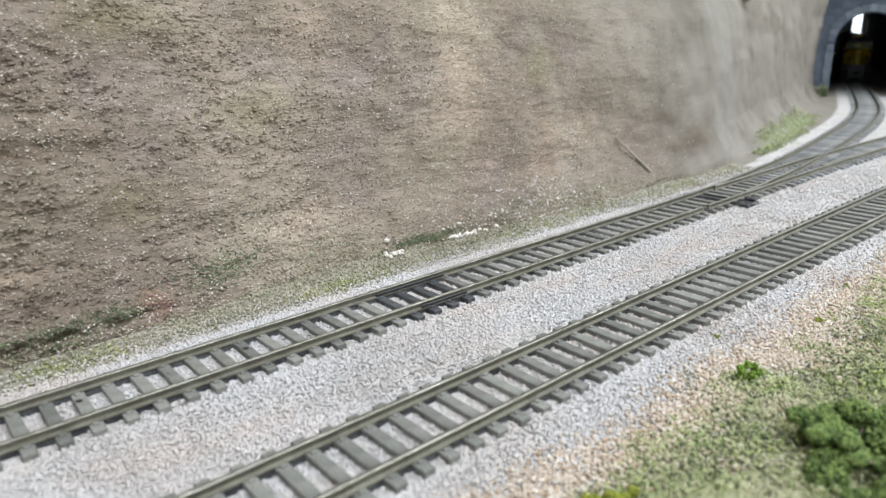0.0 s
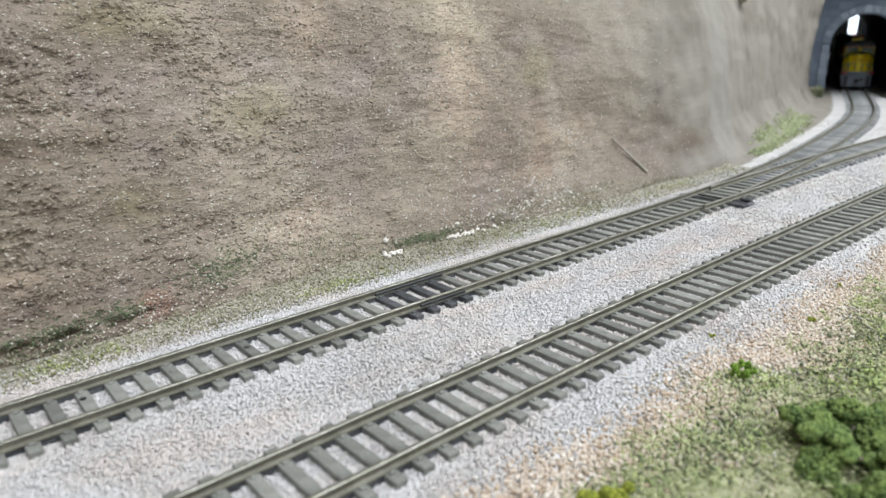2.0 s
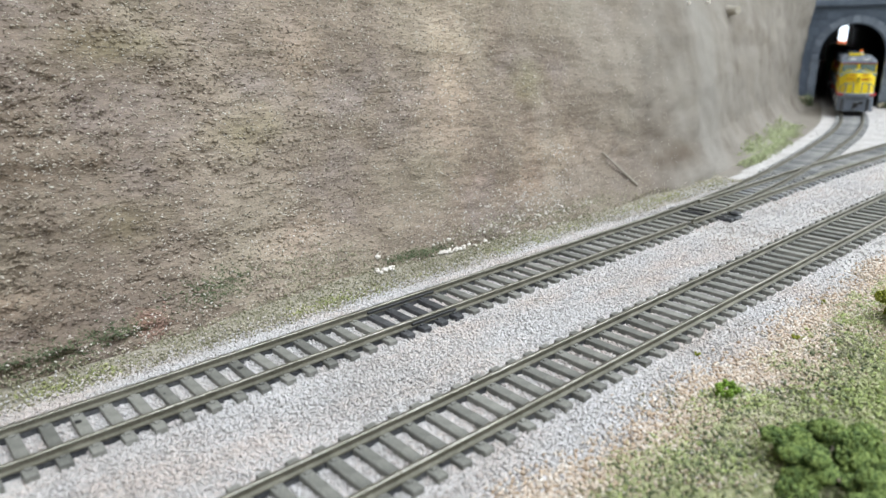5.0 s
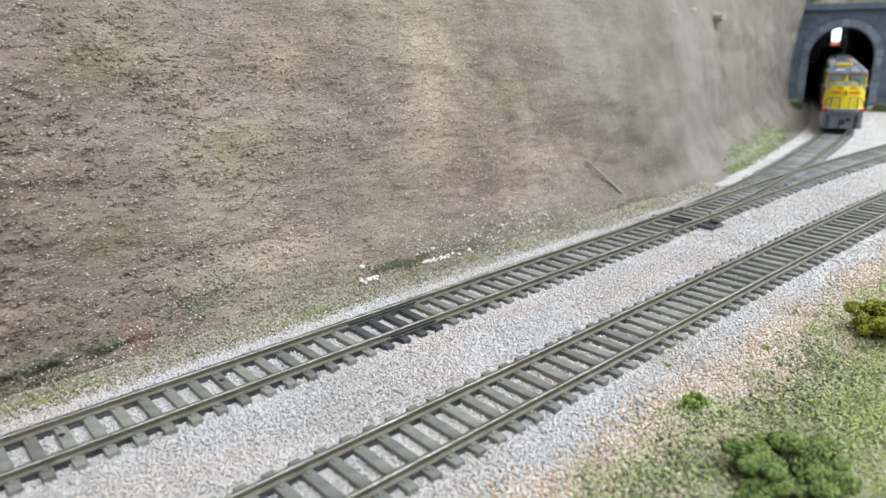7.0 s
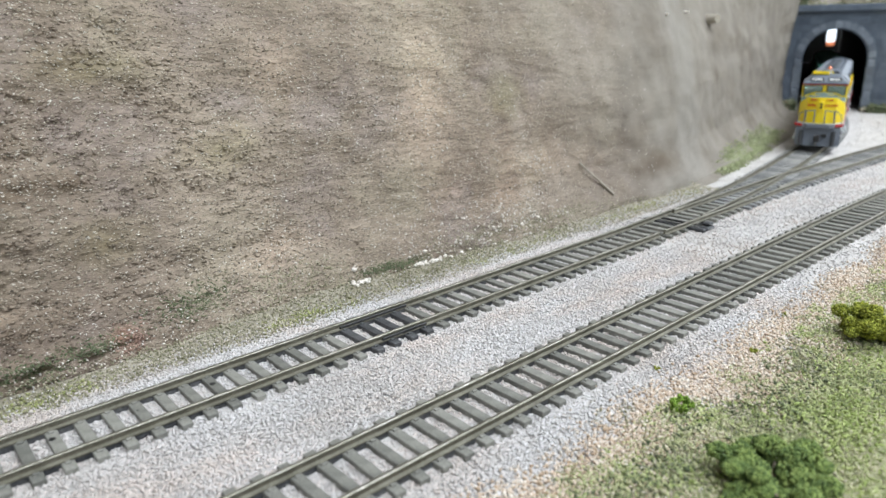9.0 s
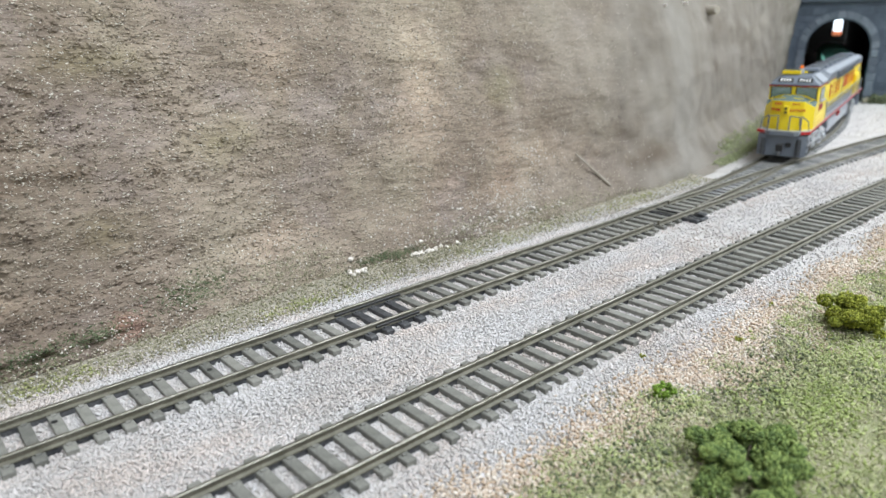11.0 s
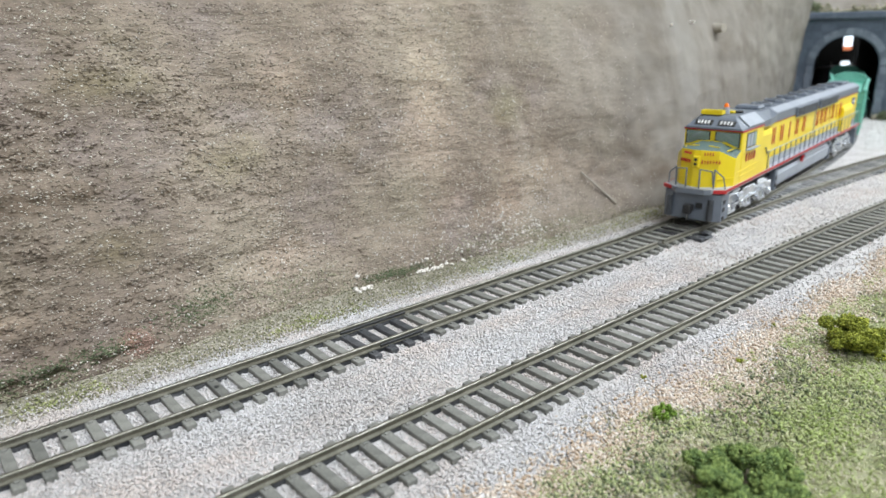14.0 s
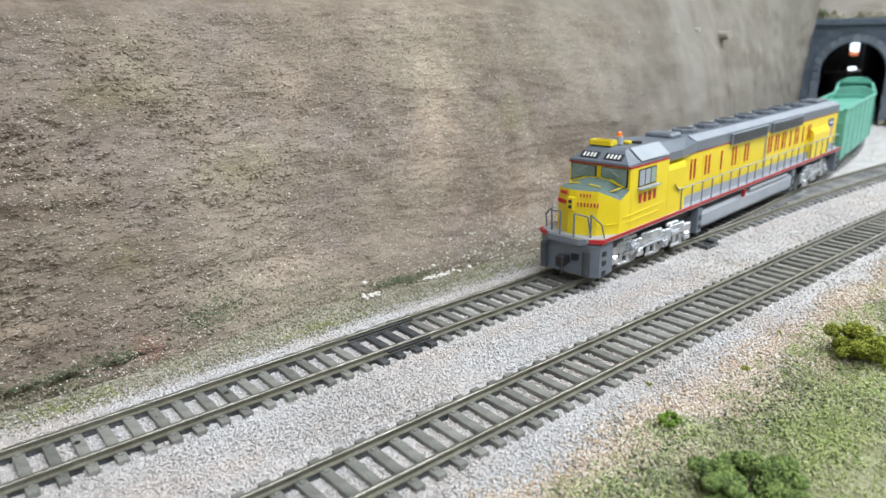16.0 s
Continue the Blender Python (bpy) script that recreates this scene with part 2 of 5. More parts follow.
M_VERGE = surface("pale_verge_earth", [(0.25, 0.225, 0.17), (0.34, 0.31, 0.245), (0.44, 0.405, 0.34)], 0.9, scale=60, fine=1500, bump=0.8, depth=0.0008)
M_PLASTER_TAN = surface("tan_plaster", [(0.17, 0.148, 0.122), (0.215, 0.19, 0.16), (0.27, 0.243, 0.21)], 0.9, scale=40, fine=900, bump=0.4)
M_LAWN = surface("light_green_foam", [(0.24, 0.275, 0.14), (0.32, 0.355, 0.19), (0.40, 0.41, 0.26)], 0.95, scale=40, fine=900, island=0.5, spread=(0.2, 0.8), bump=0.2)
M_MOSS = surface("dull_green_foam", [(0.17, 0.165, 0.095), (0.27, 0.26, 0.165), (0.38, 0.35, 0.255), (0.52, 0.465, 0.385)], 0.95, scale=60, fine=900, island=0.5, spread=(0.2, 0.8), bump=0.2)
M_BUSH = surface("bush_foliage_green", [(0.06, 0.10, 0.025), (0.135, 0.195, 0.05), (0.235, 0.30, 0.085)], 0.9, scale=200, fine=1200, island=0.4, bump=0.2)
M_BUSH_OLIVE = surface("bush_foliage_olive", [(0.11, 0.13, 0.012), (0.24, 0.265, 0.026), (0.37, 0.39, 0.055)], 0.9, scale=200, fine=1200, island=0.4, bump=0.2)
M_BUSH_BRIGHT = surface("bush_foliage_bright", [(0.08, 0.14, 0.014), (0.19, 0.32, 0.04), (0.30, 0.45, 0.07)], 0.9, scale=200, fine=1200, island=0.4, bump=0.2)
M_FOAM_PALE = surface("pale_green_foam", [(0.24, 0.27, 0.10), (0.34, 0.36, 0.155), (0.45, 0.44, 0.24)], 0.95, scale=60, fine=900, island=0.5, spread=(0.2, 0.8), bump=0.2)
M_STONE = surface("portal_stone", [(0.06, 0.077, 0.105), (0.09, 0.112, 0.148), (0.13, 0.155, 0.20)], 0.85, scale=28, fine=700, bump=0.5, vary=0.14)
M_STONE_PALE = surface("portal_ring_stone", [(0.11, 0.13, 0.165), (0.155, 0.18, 0.22), (0.21, 0.24, 0.285)], 0.85, scale=80, fine=900, bump=0.5, vary=0.3)
# near-black: the darkness inside the tunnel is put into this colour
M_TUNNEL_SHADE = surface("tunnel_shade_black", [(0.002, 0.002, 0.002), (0.005, 0.0045, 0.004)], 0.95, scale=60, bump=0)
M_YELLOW = surface("yellow_paint", [(0.80, 0.60, 0.012), (0.86, 0.655, 0.018)], 0.34, scale=60, bump=0.03, coat=0.1)
M_GREY = surface("grey_paint", [(0.125, 0.145, 0.18), (0.17, 0.19, 0.225)], 0.36, scale=90, bump=0.04)
M_GREY_LIGHT = surface("light_grey_paint", [(0.31, 0.335, 0.385), (0.39, 0.415, 0.46)], 0.36, scale=90, bump=0.04)
M_GRILLE = surface("dark_grille", [(0.03, 0.033, 0.038), (0.07, 0.075, 0.085)], 0.6, scale=200, bump=0.1)
M_RED = surface("red_paint", [(0.40, 0.018, 0.025), (0.50, 0.028, 0.032)], 0.45, scale=90, bump=0.03)
M_SILVER = surface("silver_truck_paint", [(0.46, 0.48, 0.52), (0.64, 0.665, 0.70), (0.84, 0.855, 0.88)], 0.26, 0.75, scale=250, fine=1500, bump=0.2)
M_BLACKP = surface("black_plastic", [(0.012, 0.012, 0.013), (0.03, 0.03, 0.03)], 0.5, scale=150, bump=0.05)
M_STEEL = surface("wheel_steel", [(0.25, 0.25, 0.25), (0.5, 0.5, 0.5)], 0.3, 0.9, scale=200, bump=0.05)
M_INTERIOR = surface("cab_interior", [(0.22, 0.29, 0.25), (0.34, 0.42, 0.37)], 0.7, scale=200, bump=0.05)
M_ANTIGLARE = surface("green_grey_antiglare", [(0.085, 0.13, 0.118), (0.115, 0.165, 0.15)], 0.6, scale=120, bump=0.05)
M_ORANGE = surface("orange_beacon", [(0.9, 0.16, 0.01), (1.0, 0.24, 0.02)], 0.2, scale=80, bump=0)
M_WHITE = surface("white_marking", [(0.75, 0.75, 0.74), (0.82, 0.82, 0.81)], 0.6, scale=120, bump=0)
M_BLUE = surface("blue_marking", [(0.05, 0.07, 0.22), (0.07, 0.1, 0.28)], 0.5, scale=120, bump=0)
M_GREEN = surface("green_car_paint", [(0.10, 0.34, 0.26), (0.14, 0.42, 0.325), (0.19, 0.50, 0.40)], 0.5, scale=80, fine=600, bump=0.06)
M_WOOD = surface("weathered_twig", [(0.22, 0.175, 0.13), (0.34, 0.28, 0.215)], 0.85, scale=300, bump=0.3)
M_WALL = surface("room_paint", [(0.70, 0.69, 0.67), (0.76, 0.75, 0.73)], 0.9, scale=3, fine=60, bump=0.1)
M_FLOOR = surface("room_floor", [(0.20, 0.18, 0.16), (0.28, 0.25, 0.22)], 0.6, scale=5, fine=60, bump=0.1)
M_LAMP = glow("lamp_tube", (1.0, 0.97, 0.92), 1.5)
M_WINDOW = glow("far_light", (0.80, 0.90, 1.0), 2.2)
M_FARORANGE = glow("far_orange", (0.75, 0.25, 0.12), 0.9)
M_GLASS = bpy.data.materials.new("window_glass")
M_GLASS.use_nodes = True
_g = M_GLASS.node_tree.nodes["Principled BSDF"]
_g.inputs["Base Color"].default_value = (0.75, 0.85, 0.82, 1)
_g.inputs["Roughness"].default_value = 0.05
_g.inputs["Transmission Weight"].default_value = 0.9
_g.inputs["IOR"].default_value = 1.3


# ---- mesh helpers (centimetres) ----
SC = Matrix.Diagonal((CM, CM, CM, 1))


def link(name, me, material, parent=None, label=""):
    me.materials.append(material) if material and not me.materials else None
    ob = new(name, me)
    if parent:
        ob.parent = parent
    if label:
        ob["label"] = label
    return ob


def part(name, bm, material, parent=None, label="", smooth=False):
    """Links a bmesh, built in centimetres, as one mesh object."""
    bmesh.ops.recalc_face_normals(bm, faces=bm.faces)
    bm.transform(SC)
    me = bpy.data.meshes.new(name)
    bm.to_mesh(me)
    bm.free()
    if smooth:
        for p in me.polygons:
            p.use_smooth = True
    return link(name, me, material, parent, label)


def thing(name, label, category, group="", kind="", at=None):
    ob = tagged(new(name), label, category, group, kind)
    ob.empty_display_size = 0.01
    if at:
        ob.location = [v * CM for v in at]
    return ob


def box(bm, x0, x1, y0, y1, z0, z1, bevel=0.0):
    r = bmesh.ops.create_cube(bm, size=1.0, matrix=Matrix.Translation(((x0 + x1) / 2, (y0 + y1) / 2, (z0 + z1) / 2))
                              @ Matrix.Diagonal((abs(x1 - x0), abs(y1 - y0), abs(z1 - z0), 1)))
    if bevel:
        edges = {e for v in r["verts"] for e in v.link_edges}
        bmesh.ops.bevel(bm, geom=list(edges), offset=bevel, segments=1, affect="EDGES", clamp_overlap=True)
    return bm


def loft(bm, sections, caps=True):
    """Joins closed loops of equal point count into a skin."""
    loops = [[bm.verts.new(p) for p in s] for s in sections]
    n = len(loops[0])
    for a, b in zip(loops, loops[1:]):
        for i in range(n):
            bm.faces.new((a[i], a[(i + 1) % n], b[(i + 1) % n], b[i]))
    if caps:
        bm.faces.new(loops[0])
        bm.faces.new(list(reversed(loops[-1])))
    return bm


def rod(bm, p0, p1, r, seg=8, r1=None):
    a, b = Vector(p0), Vector(p1)
    q = (b - a).to_track_quat("Z", "Y").to_matrix()
    rr = (r, r if r1 is None else r1)
    return loft(bm, [[p + q @ Vector((math.cos(2 * math.pi * i / seg) * k, math.sin(2 * math.pi * i / seg) * k, 0))
                      for i in range(seg)] for p, k in zip((a, b), rr)])


def raw_mesh(name, co, tris):
    """A mesh from arrays of places (centimetres) and triangles."""
    me = bpy.data.meshes.new(name)
    me.vertices.add(len(co))
    me.vertices.foreach_set("co", (np.asarray(co, float) * CM).ravel())
    me.loops.add(tris.size)
    me.loops.foreach_set("vertex_index", tris.ravel().astype(np.int32))
    me.polygons.add(len(tris))
    me.polygons.foreach_set("loop_start", np.arange(0, tris.size, tris.shape[1], dtype=np.int32))
    me.update(calc_edges=True)
    me.validate()
    return me


def turns(rng, n):
    """n random rotation matrices."""
    q = rng.normal(size=(n, 4))
    q /= np.linalg.norm(q, axis=1)[:, None]
    w, x, y, z = q.T
    return np.stack([1 - 2 * (y * y + z * z), 2 * (x * y - z * w), 2 * (x * z + y * w),
                     2 * (x * y + z * w), 1 - 2 * (x * x + z * z), 2 * (y * z - x * w),
                     2 * (x * z - y * w), 2 * (y * z + x * w), 1 - 2 * (x * x + y * y)], -1).reshape(n, 3, 3)


OCTA_V = np.array([(1, 0, 0), (-1, 0, 0), (0, 1, 0), (0, -1, 0), (0, 0, 1), (0, 0, -1)], float)
OCTA_F = np.array([(0, 2, 4), (2, 1, 4), (1, 3, 4), (3, 0, 4), (2, 0, 5), (1, 2, 5), (3, 1, 5), (0, 3, 5)])


def grains(name, places, radii, seed, shape=(1, 1, 1), loose=None, lying=0.0):
    """Many irregular little stones as one mesh; shape flattens or lengthens them along their own axes."""
    rng = np.random.default_rng(seed)
    n = len(places)
    v = OCTA_V[None] * rng.uniform(0.65, 1.25, (n, 6, 1)) * np.asarray(shape)[None, None] * radii[:, None, None]
    v += rng.normal(0, 0.12, (n, 6, 3)) * radii[:, None, None] * min(shape)
    spin = turns(rng, n)
    if loose is not None:  # nearly level, tipped by a little only
        a = rng.normal(0, loose, n)
        b = rng.normal(0, loose, n)
        ca, sa, cb, sb, o, u = np.cos(a), np.sin(a), np.cos(b), np.sin(b), np.zeros(n), np.ones(n)
        spin = np.einsum("nij,njk->nik", np.stack([ca, o, sa, o, u, o, -sa, o, ca], -1).reshape(n, 3, 3), np.stack([cb, -sb, o, sb, cb, o, o, o, u], -1).reshape(n, 3, 3))
    if lying:  # on their flat side, turned any way in plan
        a, (b, c) = rng.uniform(0, 2 * math.pi, n), rng.normal(0, lying, (2, n))
        ca, sa, o, u = np.cos(a), np.sin(a), np.zeros(n), np.ones(n)
        spin = np.einsum("nij,njk->nik", np.stack([u, o, b, o, u, c, -b, -c, u], -1).reshape(n, 3, 3), np.stack([ca, -sa, o, sa, ca, o, o, o, u], -1).reshape(n, 3, 3))
    v = np.einsum("nij,nkj->nki", spin, v) + places[:, None]
    f = OCTA_F[None] + 6 * np.arange(n)[:, None, None]
    return raw_mesh(name, v.reshape(-1, 3), f.reshape(-1, 3))


def spline(points, step=0.25):
    """A smooth line through plan points, evenly sampled."""
    p = np.array(points, float)
    p = np.vstack([2 * p[0] - p[1], p, 2 * p[-1] - p[-2]])
    out = []
    for a, b, c, d in zip(p, p[1:], p[2:], p[3:]):
        for u in np.linspace(0, 1, 24, endpoint=False):
            out.append(0.5 * (2 * b + (c - a) * u + (2 * a - 5 * b + 4 * c - d) * u * u + (3 * b - a - 3 * c + d) * u ** 3))
    out.append(p[-2])
    out = np.array(out)
    s = np.r_[0, np.cumsum(np.linalg.norm(np.diff(out, axis=0), axis=1))]
    k = np.arange(0, s[-1], step)
    return np.stack([np.interp(k, s, out[:, 0]), np.interp(k, s, out[:, 1])], 1)


def headings(line):
    d = np.gradient(line, axis=0)
    return d / np.linalg.norm(d, axis=1)[:, None]


# ---- the plan ----
BACK_Y, FRONT_Y = 16.72, 10.63
RAIL_H = 0.23
TUNNEL_LINE = spline([(-30, BACK_Y), (-10, BACK_Y), (10, BACK_Y), (22, BACK_Y), (29, BACK_Y), (34, 16.93), (40, 17.45), (47, 18.4),
                      (55, 19.8), (64, 21.65), (73, 24.3), (84, 28.6), (95, 33.2), (110, 39.4), (140, 51.2), (170, 63), (189.5, 70.7)])
RIGHT_LINE = spline([(29.5, BACK_Y), (34, BACK_Y), (40, 16.7), (47, 16.58), (54, 16.3), (62, 15.8), (75, 14.3), (100, 9.5), (130, 1)])
FRONT_LINE = spline([(-30, FRONT_Y), (-10, FRONT_Y), (15, FRONT_Y), (34, FRONT_Y), (44, 10.5), (58, 9.9), (80, 8.0), (110, 3)])
PORTAL = Vector((85.2, 29.2, 0))
PORTAL_TURN = math.degrees(math.atan2(0.36, 0.93))


def profile(y):
    return np.interp(y, [-60, 0, 4.5, 6.6, 7.4, 8.6, 9.0, 18.4, 19.6, 20.6, 22, 26],
                     [-0.6, -0.35, -0.25, -0.33, -0.36, -0.2, -0.12, -0.12, -0.38, -0.36, -0.1, 0.0])


def hill_foot(x):
    return np.interp(x, [-40, 0, 5, 10, 16, 24, 33, 41, 44, 50, 60, 72, 80, 86],
                     [20.9, 20.9, 21.1, 21.6, 21.8, 21.3, 21.1, 21.2, 22.0, 23.7, 26.4, 30.2, 32.9, 35.2])


def hill_y(x, z):
    lean = np.interp(z, [-1, 0, 2, 5.6, 8.5, 16], [-0.3, 0.0, 0.95, 1.6, 2.6, 6.0])
    k = np.interp(x, [0, 40, 53, 70, 82], [1.0, 0.95, 0.9, 0.4, -0.25])
    return hill_foot(x) + lean * k


def hill_relief(x, z, fine=True):
    """Lumps, ledges and the cove at the foot: how far the slope stands behind its plain shape."""
    d = 0.5 * noise.noise((x * 0.13, 1.7, z * 0.16)) * (1.0 if x < 34 else max(0.25, 1 - (x - 34) / 10)) + 0.13 * noise.noise((x * 0.7, 5.0, z * 0.9))
    if x < 11:  # a crumbling lip over an undercut at the foot
        k = max(0.0, min(1.0, (7.6 - x) / 2.5)) * max(0.1, min(1.0, 0.55 + 1.5 * noise.noise((x * 0.8, 7.0, 3.0))))
        zl = 0.22 + 0.14 * noise.noise((x * 0.9, 0.0, 2.0)) + 0.1 * noise.noise((x * 2.7, 0.0, 5.0))
        d -= k * (0.27 * math.exp(-((z - zl - 0.12) / 0.2) ** 2) - 0.12 * math.exp(-((z - zl + 0.2) / 0.14) ** 2))
        zc = 5.75 - 0.14 * (x - 3) + 0.1 * noise.noise((x * 0.8, 4.0, 0.0))
        d -= max(0.0, min(1.0, (8.2 - x) / 3)) * max(0.2, min(1.0, 0.5 + 2.0 * noise.noise((x * 0.9, 1.0, 8.0)))) * 0.13 * math.exp(-((z - zc) / 0.13) ** 2)
    if x > 42:
        d -= min(1.0, (x - 42) / 8) * 1.5 * math.exp(-max(0.0, z + 0.2) / 0.75)
    if fine:
        d += (0.09 * noise.noise((x * 1.5, 9.0, z * 3.6)) + 0.055 * noise.noise((x * 3.6, 2.0, z * 8.0))) * float(np.interp(x, [5, 14, 30, 40], [0.95, 0.55, 0.4, 0.2]))
    return d


# ---- the setting ----
def build_room():
    X0, X1, Y0, Y1, Z0, Z1 = -300, 400, -260, 260, -110, 152
    for name, b, m in (("floor", (X0, X1, Y0, Y1, Z0 - 10, Z0), M_FLOOR), ("ceiling", (X0, X1, Y0, Y1, Z1, Z1 + 10), M_WALL),
                       ("wall_south", (X0, X1, Y0 - 10, Y0, Z0, Z1), M_WALL), ("wall_north", (X0, X1, Y1, Y1 + 10, Z0, Z1), M_WALL),
                       ("wall_west", (X0 - 10, X0, Y0, Y1, Z0, Z1), M_WALL), ("wall_east", (X1, X1 + 10, Y0, Y1, Z0, Z1), M_WALL)):
        tagged(part(name, box(bmesh.new(), *b), m), "plain painted room surface around the layout", "room", kind="structure")
    tagged(part("layout_base", box(bmesh.new(), -40, 198, -60, 70, -110, -0.9, 0.3), M_WOOD), "plain wooden base under the layout", "base", kind="structure")
    for lx, ly, lz, _ in LAMPS:
        lamp = thing("ceiling_light", "white ceiling light with a glowing diffuser", "ceiling light", "ceiling lights")
        part("housing", box(bmesh.new(), lx * 100 - 64, lx * 100 + 64, ly * 100 - 27, ly * 100 + 27, 149.5, 152, 0.5), M_WHITE, lamp)


def build_ground():
    xs = np.concatenate([np.arange(-40, 50, 0.5), np.arange(50, 92, 0.5), np.arange(92, 200, 2.0)])
    ys = np.concatenate([np.arange(-60, 4, 2.0), np.arange(4, 36, 0.25), np.arange(36, 70, 2.0)])
    gx, gy = np.meshgrid(xs, ys)
    gz = profile(gy) - 0.06
    for i in range(gz.shape[0]):
        for j in range(gz.shape[1]):
            gz[i, j] += 0.05 * noise.noise((gx[i, j] * 0.5, gy[i, j] * 0.5, 3.0))
    # the bed of the tunnel branch stays level where it leaves the straight
    far = np.clip((gx - 40) / 10, 0, 1)
    gz = gz * (1 - far) + (-0.16) * far
    ny, nx = gx.shape
    k = np.arange(ny * nx).reshape(ny, nx)
    f = np.stack([k[:-1, :-1], k[:-1, 1:], k[1:, 1:], k[1:, :-1]], -1).reshape(-1, 4)
    me = raw_mesh("ground", np.stack([gx, gy, gz], -1).reshape(-1, 3), f)
    me.materials.append(M_BED)
    me.materials.append(M_EARTH)
    me.materials.append(M_VERGE)
    me.materials.append(M_PLASTER_TAN)
    for p in me.polygons:
        x, y = p.center.x / CM, p.center.y / CM
        p.material_index = 1 if y < 7.3 else 2 if (y > 19.4 and x < 42) else 3 if (x >= 42 and y > float(np.interp(x, TUNNEL_LINE[:, 0], TUNNEL_LINE[:, 1])) + 2.7) else 0
        p.use_smooth = True
    tagged(link("ground", me, None), "pale ballast bed and tan earth of the layout", "ground", kind="structure")


def build_hill():
    xs = np.concatenate([np.arange(-30, 45, 0.16), np.arange(45, 86.5, 0.4)])
    zs = np.concatenate([np.arange(-0.6, 12, 0.12), np.arange(12, 18, 0.5)])
    gx, gz = np.meshgrid(xs, zs)
    gy = hill_y(gx, gz)
    for i in range(gy.shape[0]):
        for j in range(gy.shape[1]):
            gy[i, j] += hill_relief(gx[i, j], gz[i, j])
    ny, nx = gx.shape
    co = np.stack([gx, gy, gz], -1).reshape(-1, 3)
    back = np.stack([xs, np.full(nx, 69.0), np.full(nx, 20.0)], -1)
    foot = np.stack([xs, np.full(nx, 69.5), np.full(nx, -0.9)], -1)
    co = np.vstack([co, back, foot])
    k = np.arange((ny + 2) * nx).reshape(ny + 2, nx)
    f = np.stack([k[:-1, :-1], k[:-1, 1:], k[1:, 1:], k[1:, :-1]], -1).reshape(-1, 4)
    me = raw_mesh("hillside", co, f)
    for p in me.polygons:
        p.use_smooth = True
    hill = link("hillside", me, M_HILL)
    tagged(hill, "steep brown plaster hillside with grit and scratches", "hillside", kind="structure")
    # the slope above and behind the tunnel mouth
    bm = bmesh.new()
    rows = []
    for v in np.linspace(0, 1, 14):
        row = []
        for u in np.linspace(-1, 1, 18):
            p = PORTAL + Matrix.Rotation(radians(PORTAL_TURN), 3, "Z") @ Vector((1.2 + 45 * v, u * 38, 10.4 + 14 * v ** 0.8))
            p.z += 0.9 * noise.noise(p * 0.12) + 0.3 * noise.noise(p * 0.5)
            row.append(bm.verts.new(p))
        rows.append(row)
    for a, b in zip(rows, rows[1:]):
        for i in range(len(a) - 1):
            bm.faces.new((a[i], a[i + 1], b[i + 1], b[i]))
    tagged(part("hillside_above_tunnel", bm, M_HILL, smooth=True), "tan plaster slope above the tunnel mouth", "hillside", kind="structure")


build_room()
build_ground()
build_hill()


# ---- track ----
RAIL_SECTION = [(-0.14, 0.0), (0.14, 0.0), (0.14, 0.03), (0.048, 0.06), (0.048, 0.145), (0.066, 0.16), (0.068, 0.193), (0.056, 0.211),
                (0.03, 0.225), (0.0, 0.23), (-0.03, 0.225), (-0.056, 0.211), (-0.068, 0.193), (-0.066, 0.16), (-0.048, 0.145), (-0.048, 0.06), (-0.14, 0.03)]

def rail_mesh(name, line, offset, a=0, b=None, lift=0.0):
    """One rail swept along a plan line at a sideways offset; the top of its head is bare metal."""
    line = np.asarray(line)[a:b]
    h = headings(line)
    side = np.stack([-h[:, 1], h[:, 0]], 1)
    bm = bmesh.new()
    off = np.broadcast_to(np.asarray(offset, float), (len(line),))
    loft(bm, [[(c[0] + s[0] * (o + u), c[1] + s[1] * (o + u), z + lift) for u, z in RAIL_SECTION] for c, s, o in zip(line, side, off)])
    bmesh.ops.recalc_face_normals(bm, faces=bm.faces)
    for f in bm.faces:
        if f.normal.z > 0.3 and f.calc_center_median().z > 0.195 + lift:
            f.material_index = 1
            f.smooth = True
    bm.transform(SC)
    me = bpy.data.meshes.new(name)
    bm.to_mesh(me)
    bm.free()
    me.materials.append(M_RAIL)
    me.materials.append(M_RAILTOP)
    return me


def tie_mesh(half, material, width=0.31):
    bm = bmesh.new()
    box(bm, -width / 2, width / 2, -half, half, -0.19, 0.0, 0.018)
    for s in (-1, 1):
        for d in (-0.21, 0.21):
            box(bm, -0.07, 0.07, s * 0.88 + d - 0.05, s * 0.88 + d + 0.05, -0.01, 0.045, 0.012)
    bm.transform(SC)
    me = bpy.data.meshes.new("tie")
    bm.to_mesh(me)
    bm.free()
    me.materials.append(material)
    return me


PITCH = 0.705
TIE = tie_mesh(1.4, M_TIE)
TIE_DARK = tie_mesh(1.4, M_TIE_DARK)
TIE_DUSTY = tie_mesh(1.4, M_TIE_DUSTY)


def lay_ties(track, line, s0, s1, me_of, first=0.0, rng=random.Random(4)):
    h = headings(line)
    s = np.r_[0, np.cumsum(np.linalg.norm(np.diff(line, axis=0), axis=1))]
    for k in np.arange(s0 + first, s1, PITCH):
        x, y = np.interp(k, s, line[:, 0]), np.interp(k, s, line[:, 1])
        a = math.degrees(math.atan2(np.interp(k, s, h[:, 1]), np.interp(k, s, h[:, 0])))
        ob = link("tie", me_of(x), None, track)
        ob.matrix_basis = pose(x * CM, y * CM, rng.uniform(-0.012, 0.008) * CM, 0, rng.uniform(-1, 1), a + rng.uniform(-1.2, 1.2))


